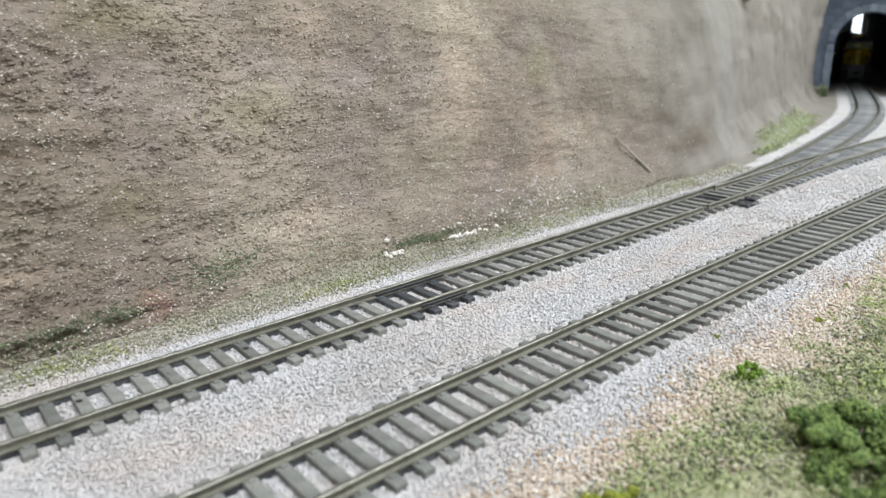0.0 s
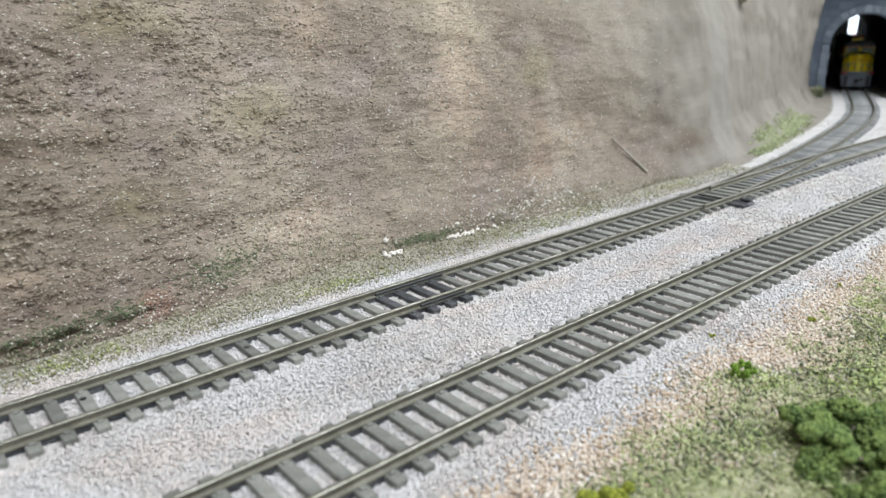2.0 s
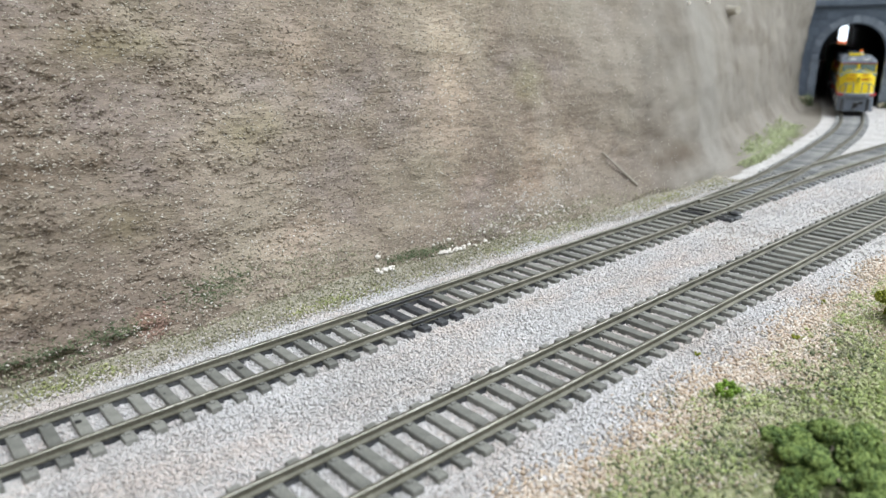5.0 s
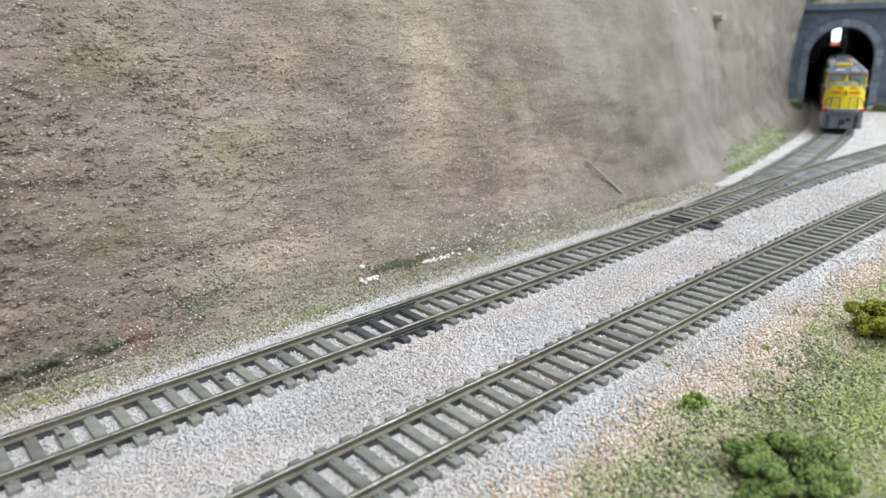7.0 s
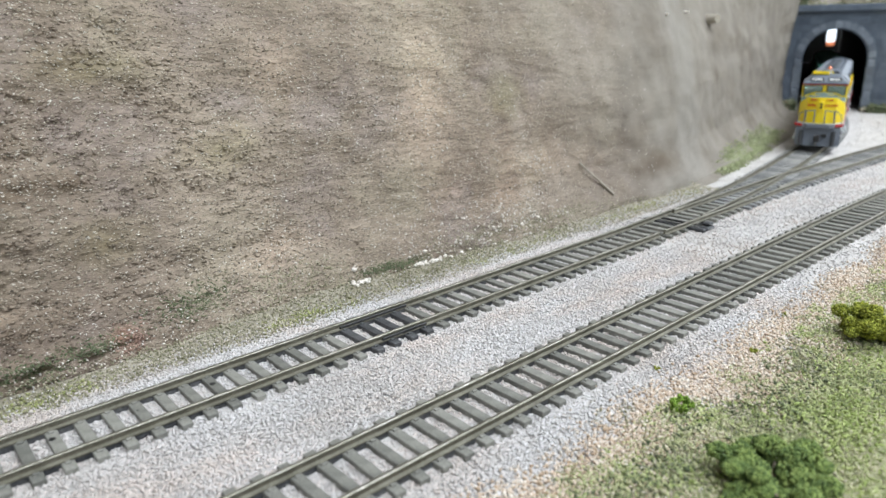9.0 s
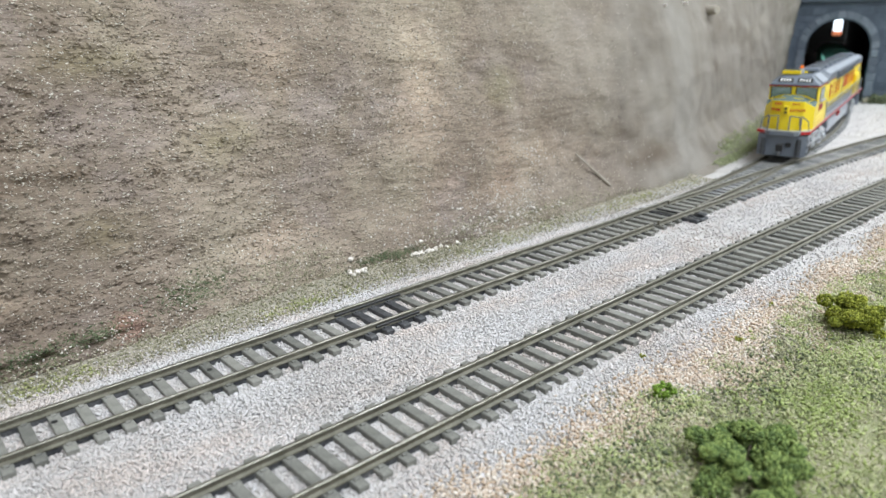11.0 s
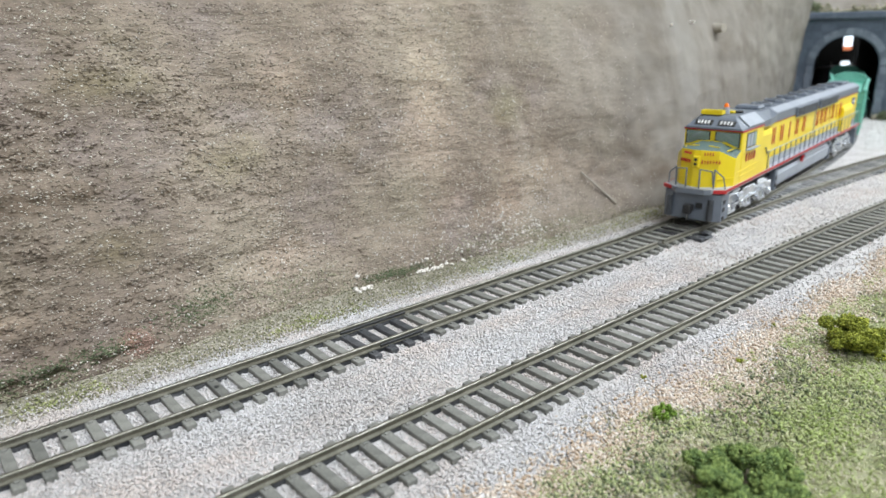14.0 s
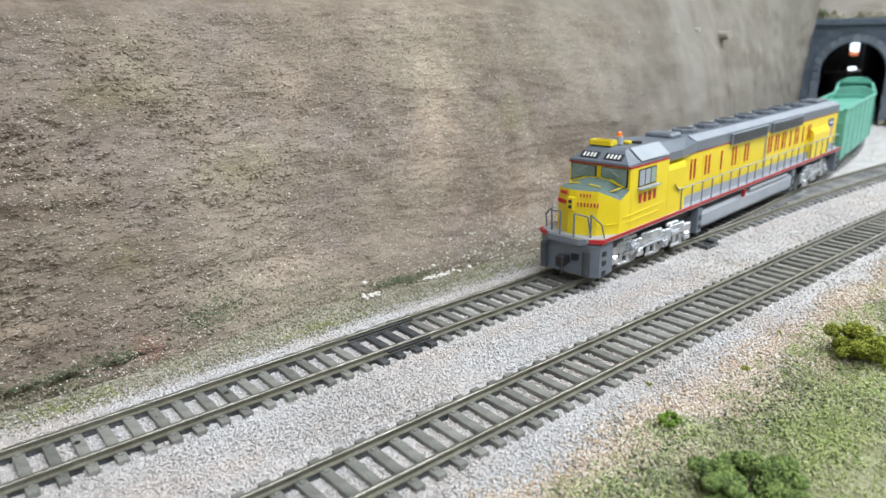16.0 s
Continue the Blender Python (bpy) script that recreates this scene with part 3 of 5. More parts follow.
def tie_strip(line, offset, a, b, parent):
    """The thin plastic web that joins the ties under a rail."""
    line = np.asarray(line)[a:b:4]
    h = headings(line)
    side = np.stack([-h[:, 1], h[:, 0]], 1)
    bm = bmesh.new()
    loft(bm, [[(c[0] + n[0] * (offset + u), c[1] + n[1] * (offset + u), z) for u, z in ((-0.12, -0.19), (0.12, -0.19), (0.12, -0.03), (-0.12, -0.03))] for c, n in zip(line, side)])
    part("tie_strip", bm, M_TIE_DARK, parent, "dark plastic web under the rail")


def build_tracks():
    gauge = 0.825 + 0.055
    back = thing("railway_track", "model railway track with grey-brown ties and weathered rails beside the hill", "track", "railway tracks", "structure")
    for o in (-gauge, gauge):
        n = int(np.argmax(TUNNEL_LINE[:, 0] > 29.0))
        link("rail", rail_mesh("rail", TUNNEL_LINE, o, 0, n), None, back)
        tie_strip(TUNNEL_LINE, o, 88, n, back)
    lay_ties(back, TUNNEL_LINE, 22.0, 58.4, lambda x: TIE_DARK if 11.9 < x < 14.4 else TIE, 0.30)
    for x, o in ((11.9, gauge), (12.4, -gauge)):
        bm = bmesh.new()
        for s in (-1, 1):
            box(bm, x, x + (2.9 if o > 0 else 1.9), BACK_Y + o + s * 0.09 - 0.04, BACK_Y + o + s * 0.09 + 0.04, 0.01, 0.13, 0.02)
        part("rail_joiner", bm, M_BLACKP, back, "dark metal rail joiner")
    # flat black discs on the ties paint the darkness of spike holes
    for x, y in ((2.83, 17.03), (7.08, 16.94), (4.93, 16.94)):
        bm = bmesh.new()
        rod(bm, (x, y, 0.0), (x, y, 0.012), 0.085 if x != 4.93 else 0.035, 12)
        part("spike_hole_disc", bm, M_BLACKP, back, "dark round disc painted as the shade in a spike hole")
    turnout = thing("turnout", "turnout with dark ties where the tunnel branch leaves", "turnout", kind="structure")
    n0 = int(np.argmax(TUNNEL_LINE[:, 0] >= 28.7))
    # outer stock rails
    link("stock_rail", rail_mesh("stock_rail", TUNNEL_LINE, gauge, n0), None, turnout)
    link("stock_rail", rail_mesh("stock_rail", RIGHT_LINE, -gauge), None, turnout)
    # point blades and closure rails
    n1 = int(np.argmax(TUNNEL_LINE[:, 0] >= 33.0))
    n2 = int(np.argmax(TUNNEL_LINE[:, 0] >= 53.0))
    link("closure_rail", rail_mesh("closure_rail", TUNNEL_LINE, -gauge, n1), None, turnout)
    r1 = int(np.argmax(RIGHT_LINE[:, 0] >= 33.0))
    link("closure_rail", rail_mesh("closure_rail", RIGHT_LINE, gauge, r1), None, turnout)
    r2, r3 = int(np.argmax(RIGHT_LINE[:, 0] >= 42)), int(np.argmax(RIGHT_LINE[:, 0] >= 49))
    link("guard_rail", rail_mesh("guard_rail", RIGHT_LINE, -gauge + 0.2, r2, r3), None, turnout)
    # ties grow longer where both branches share them
    longer = {}
    for k in range(24):
        x = 28.9 + k * PITCH
        yt = float(np.interp(x, TUNNEL_LINE[:, 0], TUNNEL_LINE[:, 1]))
        yr = float(np.interp(x, RIGHT_LINE[:, 0], RIGHT_LINE[:, 1]))
        half = round((1.27 + (yt - yr) / 2) * 5) / 5 + 0.05
        if half not in longer:
            longer[half] = tie_mesh(half, M_TIE_DUSTY if x > 36 else M_TIE)
        ob = link("tie", longer[half], None, turnout)
        ob.matrix_basis = pose(x * CM, (yt + yr) / 2 * CM, 0, 0, 0, 90 * 0)
    lay_ties(turnout, TUNNEL_LINE, 76.0, 140.0, lambda x: TIE_DUSTY, 0.0)
    lay_ties(turnout, RIGHT_LINE, 16.2, 75.0, lambda x: TIE_DUSTY, 0.0)
    bm = bmesh.new()
    box(bm, 31.9, 32.7, 14.9, 15.9, -0.2, 0.0, 0.08)
    box(bm, 32.2, 32.7, 14.95, 15.4, 0.05, 0.14, 0.05)
    box(bm, 31.5, 31.8, 14.9, 18.3, -0.2, 0.0, 0.03)
    part("switch_stand_base", bm, M_TIE_DARK, turnout, "dark plastic switch machine base")
    bm = bmesh.new()
    box(bm, 32.05, 32.25, 15.4, 17.8, -0.05, 0.03, 0.02)
    part("throw_bar", bm, M_BLACKP, turnout)
    front = thing("railway_track", "model railway track with grey-brown ties and bright worn rail heads", "track", "railway tracks", "structure")
    for o in (-gauge, gauge):
        link("rail", rail_mesh("rail", FRONT_LINE, o), None, front)
        tie_strip(FRONT_LINE, o, 120, 380, front)
    lay_ties(front, FRONT_LINE, 30.0, 110.0, lambda x: TIE, 0.3)


# ---- tunnel mouth ----
def arch(n, w, spring, top, z0):
    """The outline of the opening, from the foot on one side over the crown to the other foot."""
    pts = [(-w, z0), (-w, spring * 0.5)]
    for i in range(n + 1):
        a = math.pi * (1 - i / n)
        pts.append((w * math.cos(a), spring + (top - spring) * math.sin(a)))
    return pts + [(w, spring * 0.5), (w, z0)]


def build_portal():
    portal = thing("tunnel_portal", "grey cast stone tunnel portal with an arched opening", "tunnel portal", kind="structure")
    portal.matrix_basis = pose(PORTAL.x * CM, PORTAL.y * CM, RAIL_H * CM, 0, 0, PORTAL_TURN)
    w, spring, top, z0, c = 3.15, 5.2, 8.4, -0.6, 0.2
    bm = bmesh.new()
    inner = arch(16, w, spring, top, z0)
    outer = []
    for s, z in inner:
        if z <= spring:
            outer.append((-8.5 if s < 0 else 8.5, z))
        else:
            k = s / w
            outer.append((8.5 * max(-1, min(1, k * 1.4)), 10.2))
    rings = [[bm.verts.new((x, s + c, z)) for s, z in ring] for x, ring in ((0.0, inner), (0.0, outer), (1.6, outer), (1.6, inner))]
    for a, b in zip(rings, rings[1:] + rings[:1]):
        for i in range(len(a) - 1):
            bm.faces.new((a[i], a[i + 1], b[i + 1], b[i]))
    part("wall", bm, M_STONE, portal)
    bm = bmesh.new()
    box(bm, -0.35, 1.7, -8.8, 9.2, 10.2, 10.95, 0.1)
    part("coping", bm, M_STONE, portal, "plain grey coping along the top")
    # ring stones
    def stone(p, u, v, du, dv, depth):
        bm = bmesh.new()
        box(bm, -depth, 0.1, -du / 2, du / 2, -dv / 2, dv / 2, 0.06)
        bm.transform(Matrix.Translation((0, p[0] + c, p[1])) @ Matrix.Rotation(v, 4, "X"))
        return bm
    rng = random.Random(8)
    for s in (-1, 1):
        for k in range(7):
            part("ring_stone", stone((s * (w + 0.42), -0.1 + k * 0.82), 0, 0, 0.7 + 0.2 * (k % 2), 0.79, rng.uniform(0.12, 0.2)), M_STONE_PALE, portal)
    n = 15
    for i in range(n):
        a = math.pi * (i + 0.5) / n
        p = ((w + 0.42) * math.cos(a), spring + 0.15 + (top - spring + 0.32) * math.sin(a))
        part("ring_stone", stone(p, 0, math.atan2((top - spring) * math.sin(a), w * math.cos(a)), 0.75, 0.72, rng.uniform(0.08, 0.13)), M_STONE_PALE, portal)
    # coursed blocks beside the ring
    for row in range(13):
        z = -0.3 + row * 0.8
        for side in (-1, 1):
            lo = w + 0.95 if z < spring else (w + 0.95) * math.sqrt(max(0.0, 1 - ((z - spring) / (top - spring + 1.0)) ** 2)) + 0.15
            s = lo + rng.uniform(0.0, 0.5)
            while s < 8.2:
                ln = rng.uniform(1.1, 1.9)
                bm = bmesh.new()
                y0, y1 = sorted((side * s, side * min(8.4, s + ln - 0.035)))
                box(bm, -rng.uniform(0.03, 0.06), 0.05, y0 + c, y1 + c, z - 0.385, z + 0.385, 0.04)
                part("stone_block", bm, M_STONE, portal)
                s += ln
    # added lining that follows the track, near-black to paint the tunnel's shade
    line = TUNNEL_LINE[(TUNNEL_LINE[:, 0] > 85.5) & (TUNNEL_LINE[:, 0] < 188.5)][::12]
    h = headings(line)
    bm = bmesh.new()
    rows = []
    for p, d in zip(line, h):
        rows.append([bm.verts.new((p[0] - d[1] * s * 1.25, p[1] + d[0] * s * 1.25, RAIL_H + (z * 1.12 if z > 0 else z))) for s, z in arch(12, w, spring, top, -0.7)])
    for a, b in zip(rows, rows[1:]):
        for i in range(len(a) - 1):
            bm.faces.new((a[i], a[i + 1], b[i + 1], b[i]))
    lining = part("tunnel_lining", bm, M_TUNNEL_SHADE)
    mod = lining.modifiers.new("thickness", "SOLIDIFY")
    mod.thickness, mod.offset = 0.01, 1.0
    tagged(lining, "added tunnel lining, near-black in place of the tunnel's shade", "tunnel", kind="structure")
    # the lit room seen past the far end; added board, black for the tunnel's shade
    far = thing("backdrop", "added shade-black board with lit openings seen through the tunnel", "backdrop", kind="structure")
    far.matrix_basis = pose(190 * CM, 68.6 * CM, 0, 0, 0, 20)
    part("board", box(bmesh.new(), 0, 2, -40, 40, -30, 40, 0.2), M_TUNNEL_SHADE, far)
    part("lit_opening", box(bmesh.new(), -0.2, 0.1, -0.8, 1.0, 4.2, 11.5, 0.05), M_WINDOW, far, "bright white opening")
    part("orange_band", box(bmesh.new(), -0.22, 0.1, -0.8, 1.0, 3.25, 4.15, 0.05), M_FARORANGE, far, "orange band below the light")
    part("lit_opening", box(bmesh.new(), -0.2, 0.1, -0.9, 0.9, -1.9, 0.5, 0.05), M_WINDOW, far, "small bright white opening")


build_tracks()
build_portal()


# ---- the train ----
TRAIN = []
LEN, BACK = 32.0, 30.6


def fx(d):
    """The locomotive's own x for a distance behind its front end."""
    return LEN / 2 - (d * 2.95 / 2.3 if d < 2.3 else 2.95 + (d - 2.3) * 29.05 / 28.3)


def dbox(d0, d1, y0, y1, z0, z1, bevel=0.03):
    return box(bmesh.new(), fx(d1), fx(d0), y0, y1, z0, z1, bevel)


def ring(d, pts):
    return [(fx(d), y, z) for y, z in pts]


def mirror(pts):
    """A half outline from bottom to top, closed on the other side."""
    return pts + [(-y, z) for y, z in reversed(pts)]


def bars(name, parent, material, x, y, z, n, w, h, gap, along="x", proud=0.02, label="", tilt=None):
    """A row of plain bars in place of letters."""
    for i in range(n):
        bm = bmesh.new()
        o = (i - (n - 1) / 2) * (w + gap)
        if along == "x":
            box(bm, x + o - w / 2, x + o + w / 2, y - proud / 2, y + proud / 2, z - h / 2, z + h / 2)
        else:
            box(bm, -proud / 2, proud / 2, o - w / 2, o + w / 2, -h / 2, h / 2)
            bm.transform(Matrix.Translation((x, y, z)) @ tilt)
        part(name, bm, material, parent, label)


def build_bogie(parent):
    core = part("bogie", box(bmesh.new(), -3.0, 3.0, -0.55, 0.55, 0.5, 1.2, 0.05), M_BLACKP, parent, "four-axle bogie with silver side frames")
    for s in (-1, 1):
        bm = bmesh.new()
        y0, y1 = s * 1.16, s * 1.36
        # upper beam, dropped between the axles
        for x0, x1, z0, z1 in ((-3.3, -2.6, 0.42, 0.95), (-2.7, -1.5, 0.62, 1.08), (-1.6, -0.7, 0.4, 0.98), (-0.8, 0.8, 0.6, 1.12),
                               (0.7, 1.6, 0.4, 0.98), (1.5, 2.7, 0.62, 1.08), (2.6, 3.3, 0.42, 0.95)):
            box(bm, x0, x1, min(y0, y1), max(y0, y1), z0, z1, 0.05)
        for x in (-2.1, 0.0, 2.1):
            for k in (-0.28, 0.28):
                rod(bm, (x + k, s * 1.3, 0.22), (x + k * 0.7, s * 1.3, 0.75), 0.1, 7)
            box(bm, x - 0.45, x + 0.45, min(s * 1.2, s * 1.38), max(s * 1.2, s * 1.38), 0.16, 0.3, 0.04)
        box(bm, -2.2, -1.2, min(y0, y1), max(y0, y1), 1.04, 1.2, 0.05)
        box(bm, 1.2, 2.2, min(y0, y1), max(y0, y1), 1.04, 1.2, 0.05)
        bm.transform(Matrix.Diagonal((1, 1, 1.24, 1)))
        part("side_frame", bm, M_SILVER, core, "silver cast side frame")
        for x in (-2.85, -1.0, 1.0, 2.85):
            bm = bmesh.new()
            box(bm, x - 0.22, x + 0.22, min(s * 1.34, s * 1.46), max(s * 1.34, s * 1.46), 0.36, 0.78, 0.06)
            rod(bm, (x, s * 1.4, 0.56), (x, s * 1.52, 0.56), 0.13, 10)
            part("journal_box", bm, M_SILVER, core)
        bm = bmesh.new()
        rod(bm, (-2.3, s * 1.42, 0.9), (2.3, s * 1.42, 0.72), 0.05, 6)
        rod(bm, (-1.9, s * 1.46, 1.0), (-1.3, s * 1.46, 1.0), 0.14, 9)
        rod(bm, (1.3, s * 1.46, 1.0), (1.9, s * 1.46, 1.0), 0.14, 9)
        part("brake_cylinder", bm, M_SILVER, core)
    for x in (-2.85, -1.0, 1.0, 2.85):
        bm = bmesh.new()
        for s in (-1, 1):
            rod(bm, (x, s * 0.78, 0.54), (x, s * 1.0, 0.54), 0.52, 18)
            rod(bm, (x, s * 0.72, 0.54), (x, s * 0.78, 0.54), 0.58, 18)
        rod(bm, (x, -0.8, 0.54), (x, 0.8, 0.54), 0.1, 8)
        part("wheelset", bm, M_STEEL, core, "dark steel wheelset")
    return core


def build_locomotive():
    loco = thing("locomotive", "yellow and grey eight-axle diesel locomotive with red lining", "locomotive")
    # frame and deck
    bm = bmesh.new()
    loft(bm, [ring(d, mirror([(w, 1.78), (w, 1.98)])) for d, w in ((0.28, 1.0), (0.62, 1.6), (30.0, 1.6), (30.35, 1.0))])
    deck = part("deck", bm, M_GREY_LIGHT, loco, "light grey walkway deck")
    for s in (-1, 1):
        part("red_sill_stripe", dbox(0.55, 30.1, min(s * 1.6, s * 1.63), max(s * 1.6, s * 1.63), 1.85, 1.985, 0.0), M_RED, deck, "red stripe along the sill")
        bm = bmesh.new()
        loft(bm, [[(fx(0.26), s * 1.12, 1.8), (fx(0.26), s * 1.12, 1.97), (fx(0.36), s * 1.12, 1.97), (fx(0.36), s * 1.12, 1.8)],
                  [(fx(0.5), s * 1.64, 1.8), (fx(0.5), s * 1.64, 1.97), (fx(0.7), s * 1.64, 1.97), (fx(0.7), s * 1.64, 1.8)]])
        part("red_corner", bm, M_RED, deck, "red painted corner of the step plate")
    bm = bmesh.new()
    loft(bm, [ring(d, mirror([(w, 1.72), (w, 1.97)])) for d, w in ((0.08, 0.75), (0.3, 1.02))])
    part("anticlimber", bm, M_GREY, deck)
    # pilots
    for end in (0, 1):
        def e(d):
            return d if not end else BACK - d
        bm = bmesh.new()
        loft(bm, [ring(e(d), mirror([(w, z0), (w, 1.72)])) for d, w, z0 in ((0.32, 1.05, 0.3), (0.5, 1.5, 0.3), (1.25, 1.52, 0.36))])
        pilot = part("pilot", bm, M_GREY, loco, "grey pilot plate with step wells")
        for s in (-1, 1):
            for z in (0.45, 0.9, 1.3):
                part("step_well", box(bmesh.new(), fx(e(0.75)) - 0.13, fx(e(0.75)) + 0.13, min(s * 1.46, s * 1.54), max(s * 1.46, s * 1.54), z - 0.1, z + 0.1), M_BLACKP, pilot, "dark step opening")
            bm = bmesh.new()
            rod(bm, (fx(e(0.2)), s * 1.08, 0.4), (fx(e(0.2)), s * 1.08, 1.5), 0.16, 8)
            part("bumper_post", bm, M_GRILLE, pilot)
        sg = 1 if not end else -1
        bm = bmesh.new()
        box(bm, fx(e(0.35)) - 0.05, fx(e(0.35)) + 0.35 * sg, -0.16, 0.16, 0.75, 1.1, 0.03)
        box(bm, fx(e(0.0)) - 0.18, fx(e(0.0)) + 0.18, -0.2, 0.2, 0.68, 1.18, 0.06)
        box(bm, fx(e(0.3)) - 0.08, fx(e(0.3)) + 0.08, 0.28, 0.62, 0.95, 1.22, 0.02)
        coupler = part("coupler", bm, M_BLACKP, loco, "black knuckle coupler")
        bm = bmesh.new()
        rod(bm, (fx(e(0.05)), 0.02, 0.68), (fx(e(0.12)), -0.06, 0.3), 0.045, 7)
        part("trip_pin", bm, M_STEEL, coupler)
    # nose: a shallow wedge in plan
    plan = [(0.5, 0.18), (0.82, 1.0), (1.5, 1.56), (2.12, 1.56)]
    zt = [3.9, 3.86, 3.42, 3.78]
    bm = bmesh.new()
    low = [bm.verts.new((fx(d), y, 1.98)) for d, y in plan] + [bm.verts.new((fx(d), -y, 1.98)) for d, y in reversed(plan)]
    top = [bm.verts.new((fx(d + 0.06), y * 0.98, z)) for (d, y), z in zip(plan, zt)] + [bm.verts.new((fx(d + 0.06), -y * 0.98, z)) for (d, y), z in reversed(list(zip(plan, zt)))]
    n = len(low)
    for i in range(n):
        bm.faces.new((low[i], low[(i + 1) % n], top[(i + 1) % n], top[i]))
    ridge = [bm.verts.new((fx(2.16), 0.5, 4.12)), bm.verts.new((fx(2.16), -0.5, 4.12))]
    bm.faces.new((top[0], top[1], ridge[0]))
    bm.faces.new((top[1], top[2], ridge[0]))
    bm.faces.new((top[2], top[3], ridge[0]))
    bm.faces.new((top[7], top[0], ridge[0], ridge[1]))
    bm.faces.new((top[7], ridge[1], top[6]))
    bm.faces.new((top[6], ridge[1], top[5]))
    bm.faces.new((top[5], ridge[1], top[4]))
    bm.faces.new((top[3], top[4], ridge[1], ridge[0]))
    bm.faces.new(low)
    nose = part("nose", bm, M_YELLOW, loco, "yellow wedge-shaped nose with a green-grey top panel")
    nose.data.materials.append(M_ANTIGLARE)
    for p in nose.data.polygons:
        p.material_index = 1 if p.normal.z > 0.3 and p.center.z > 3.3 * CM else 0
    # yellow margins and grab rails on the anti-glare panel
    bm = bmesh.new()
    for q in (-1, 1):
        rod(bm, (fx(1.2), q * 0.25, 4.02), (fx(1.2), q * 0.8, 3.98), 0.028, 6)
        rod(bm, (fx(1.45), q * 1.1, 3.76), (fx(1.9), q * 1.28, 3.86), 0.028, 6)
        rod(bm, (fx(2.02), q * 0.12, 4.1), (fx(2.02), q * 0.62, 4.06), 0.04, 6)
        rod(bm, (fx(2.02), q * 0.62, 4.06), (fx(2.02), q * 1.3, 3.85), 0.04, 6)
    part("grab_rail", bm, M_YELLOW, nose, "yellow grab rails and border on the nose top")
    bm = bmesh.new()
    for p0, p1 in (((0.62, 0.28), (0.8, 0.95)), ((0.84, 1.02), (1.48, 1.52))):
        for q in (-1, 1):
            rod(bm, (fx(p0[0]) + 0.02, q * p0[1], 2.42), (fx(p1[0]) + 0.02, q * p1[1], 2.42), 0.02, 5)
    part("nose_seam", bm, M_YELLOW, nose)
    bm = dbox(0.42, 0.66, -0.17, 0.17, 3.02, 3.6, 0.03)
    light_box = part("headlight_box", bm, M_YELLOW, nose)
    for z in (3.19, 3.42):
        bm = bmesh.new()
        rod(bm, (fx(0.4), 0, z), (fx(0.44), 0, z), 0.085, 12)
        part("headlight", bm, M_BLACKP, light_box, "dark round headlight lens")
    for s in (-1, 1):
        a = math.atan2(0.36, 0.82) * s
        tilt = Matrix.Rotation(a, 4, "Z")
        bars("nose_letter_bar", nose, M_RED, fx(0.68) - 0.01, s * 0.66, 3.3, 7 if s > 0 else 5, 0.05, 0.17, 0.09, "y", 0.07, "red lettering bar", tilt)
        bars("nose_number_bar", nose, M_RED, fx(0.655) - 0.01, s * 0.55, 3.7, 4, 0.045, 0.13, 0.085, "y", 0.07, "red number bar", tilt)
    # cab
    sec = [(1.56, 1.98), (1.56, 4.7), (1.52, 4.74)]
    bm = bmesh.new()
    loft(bm, [ring(2.1, mirror([(1.53, 1.98), (1.53, 4.7), (1.5, 4.74)])), ring(2.24, mirror(sec)), ring(5.3, mirror(sec))])
    cab = part("cab", bm, M_YELLOW, loco, "yellow cab body")
    bm = bmesh.new()
    roof = [(1.58, 4.74), (1.58, 4.84), (0.95, 5.38), (0.9, 5.41)]
    loft(bm, [ring(2.02, mirror([(1.52, 4.74), (1.5, 4.8), (1.46, 4.83), (0.9, 4.84)])), ring(2.5, mirror([(1.56, 4.74), (1.53, 4.84), (0.96, 5.28), (0.88, 5.3)])),
              ring(2.72, mirror([(1.58, 4.74), (1.56, 4.84), (0.95, 5.36), (0.9, 5.39)])), ring(5.3, mirror(roof))])
    cab_roof = part("cab_roof", bm, M_GREY, cab, "grey cab roof with sloped edges")
    slope = math.atan2((fx(2.02) - fx(2.5)), 0.46)
    for s in (-1, 1):
        bm = bmesh.new()
        a, b = (s * 1.57, 4.87), (s * 0.98, 5.375)
        loft(bm, [[(fx(d), a[0], a[1]), (fx(d), b[0], b[1]), (fx(d), b[0] + s * 0.03, b[1] + 0.03), (fx(d), a[0] + s * 0.03, a[1] + 0.03)] for d in (2.8, 5.2)])
        part("sloped_panel", bm, M_GREY_LIGHT, cab_roof, "pale grey sloped roof panel")
        # number boards: black with plain white bars
        t = Matrix.Rotation(-slope, 4, "Y")
        bm = bmesh.new()
        box(bm, -0.03, 0.03, -0.47, 0.47, -0.2, 0.2, 0.03)
        bm.transform(Matrix.Translation((fx(2.22), s * 0.6, 5.05)) @ t)
        board = part("number_board", bm, M_BLACKP, cab_roof, "black number board with white bars")
        bars("number_bar", board, M_WHITE, fx(2.22) + 0.02, s * 0.6, 5.062, 4, 0.09, 0.23, 0.09, "y", 0.05, "", t)
    part("red_roof_line", dbox(2.06, 5.3, -1.58, 1.58, 4.655, 4.735, 0.0), M_RED, cab, "red line under the cab roof")
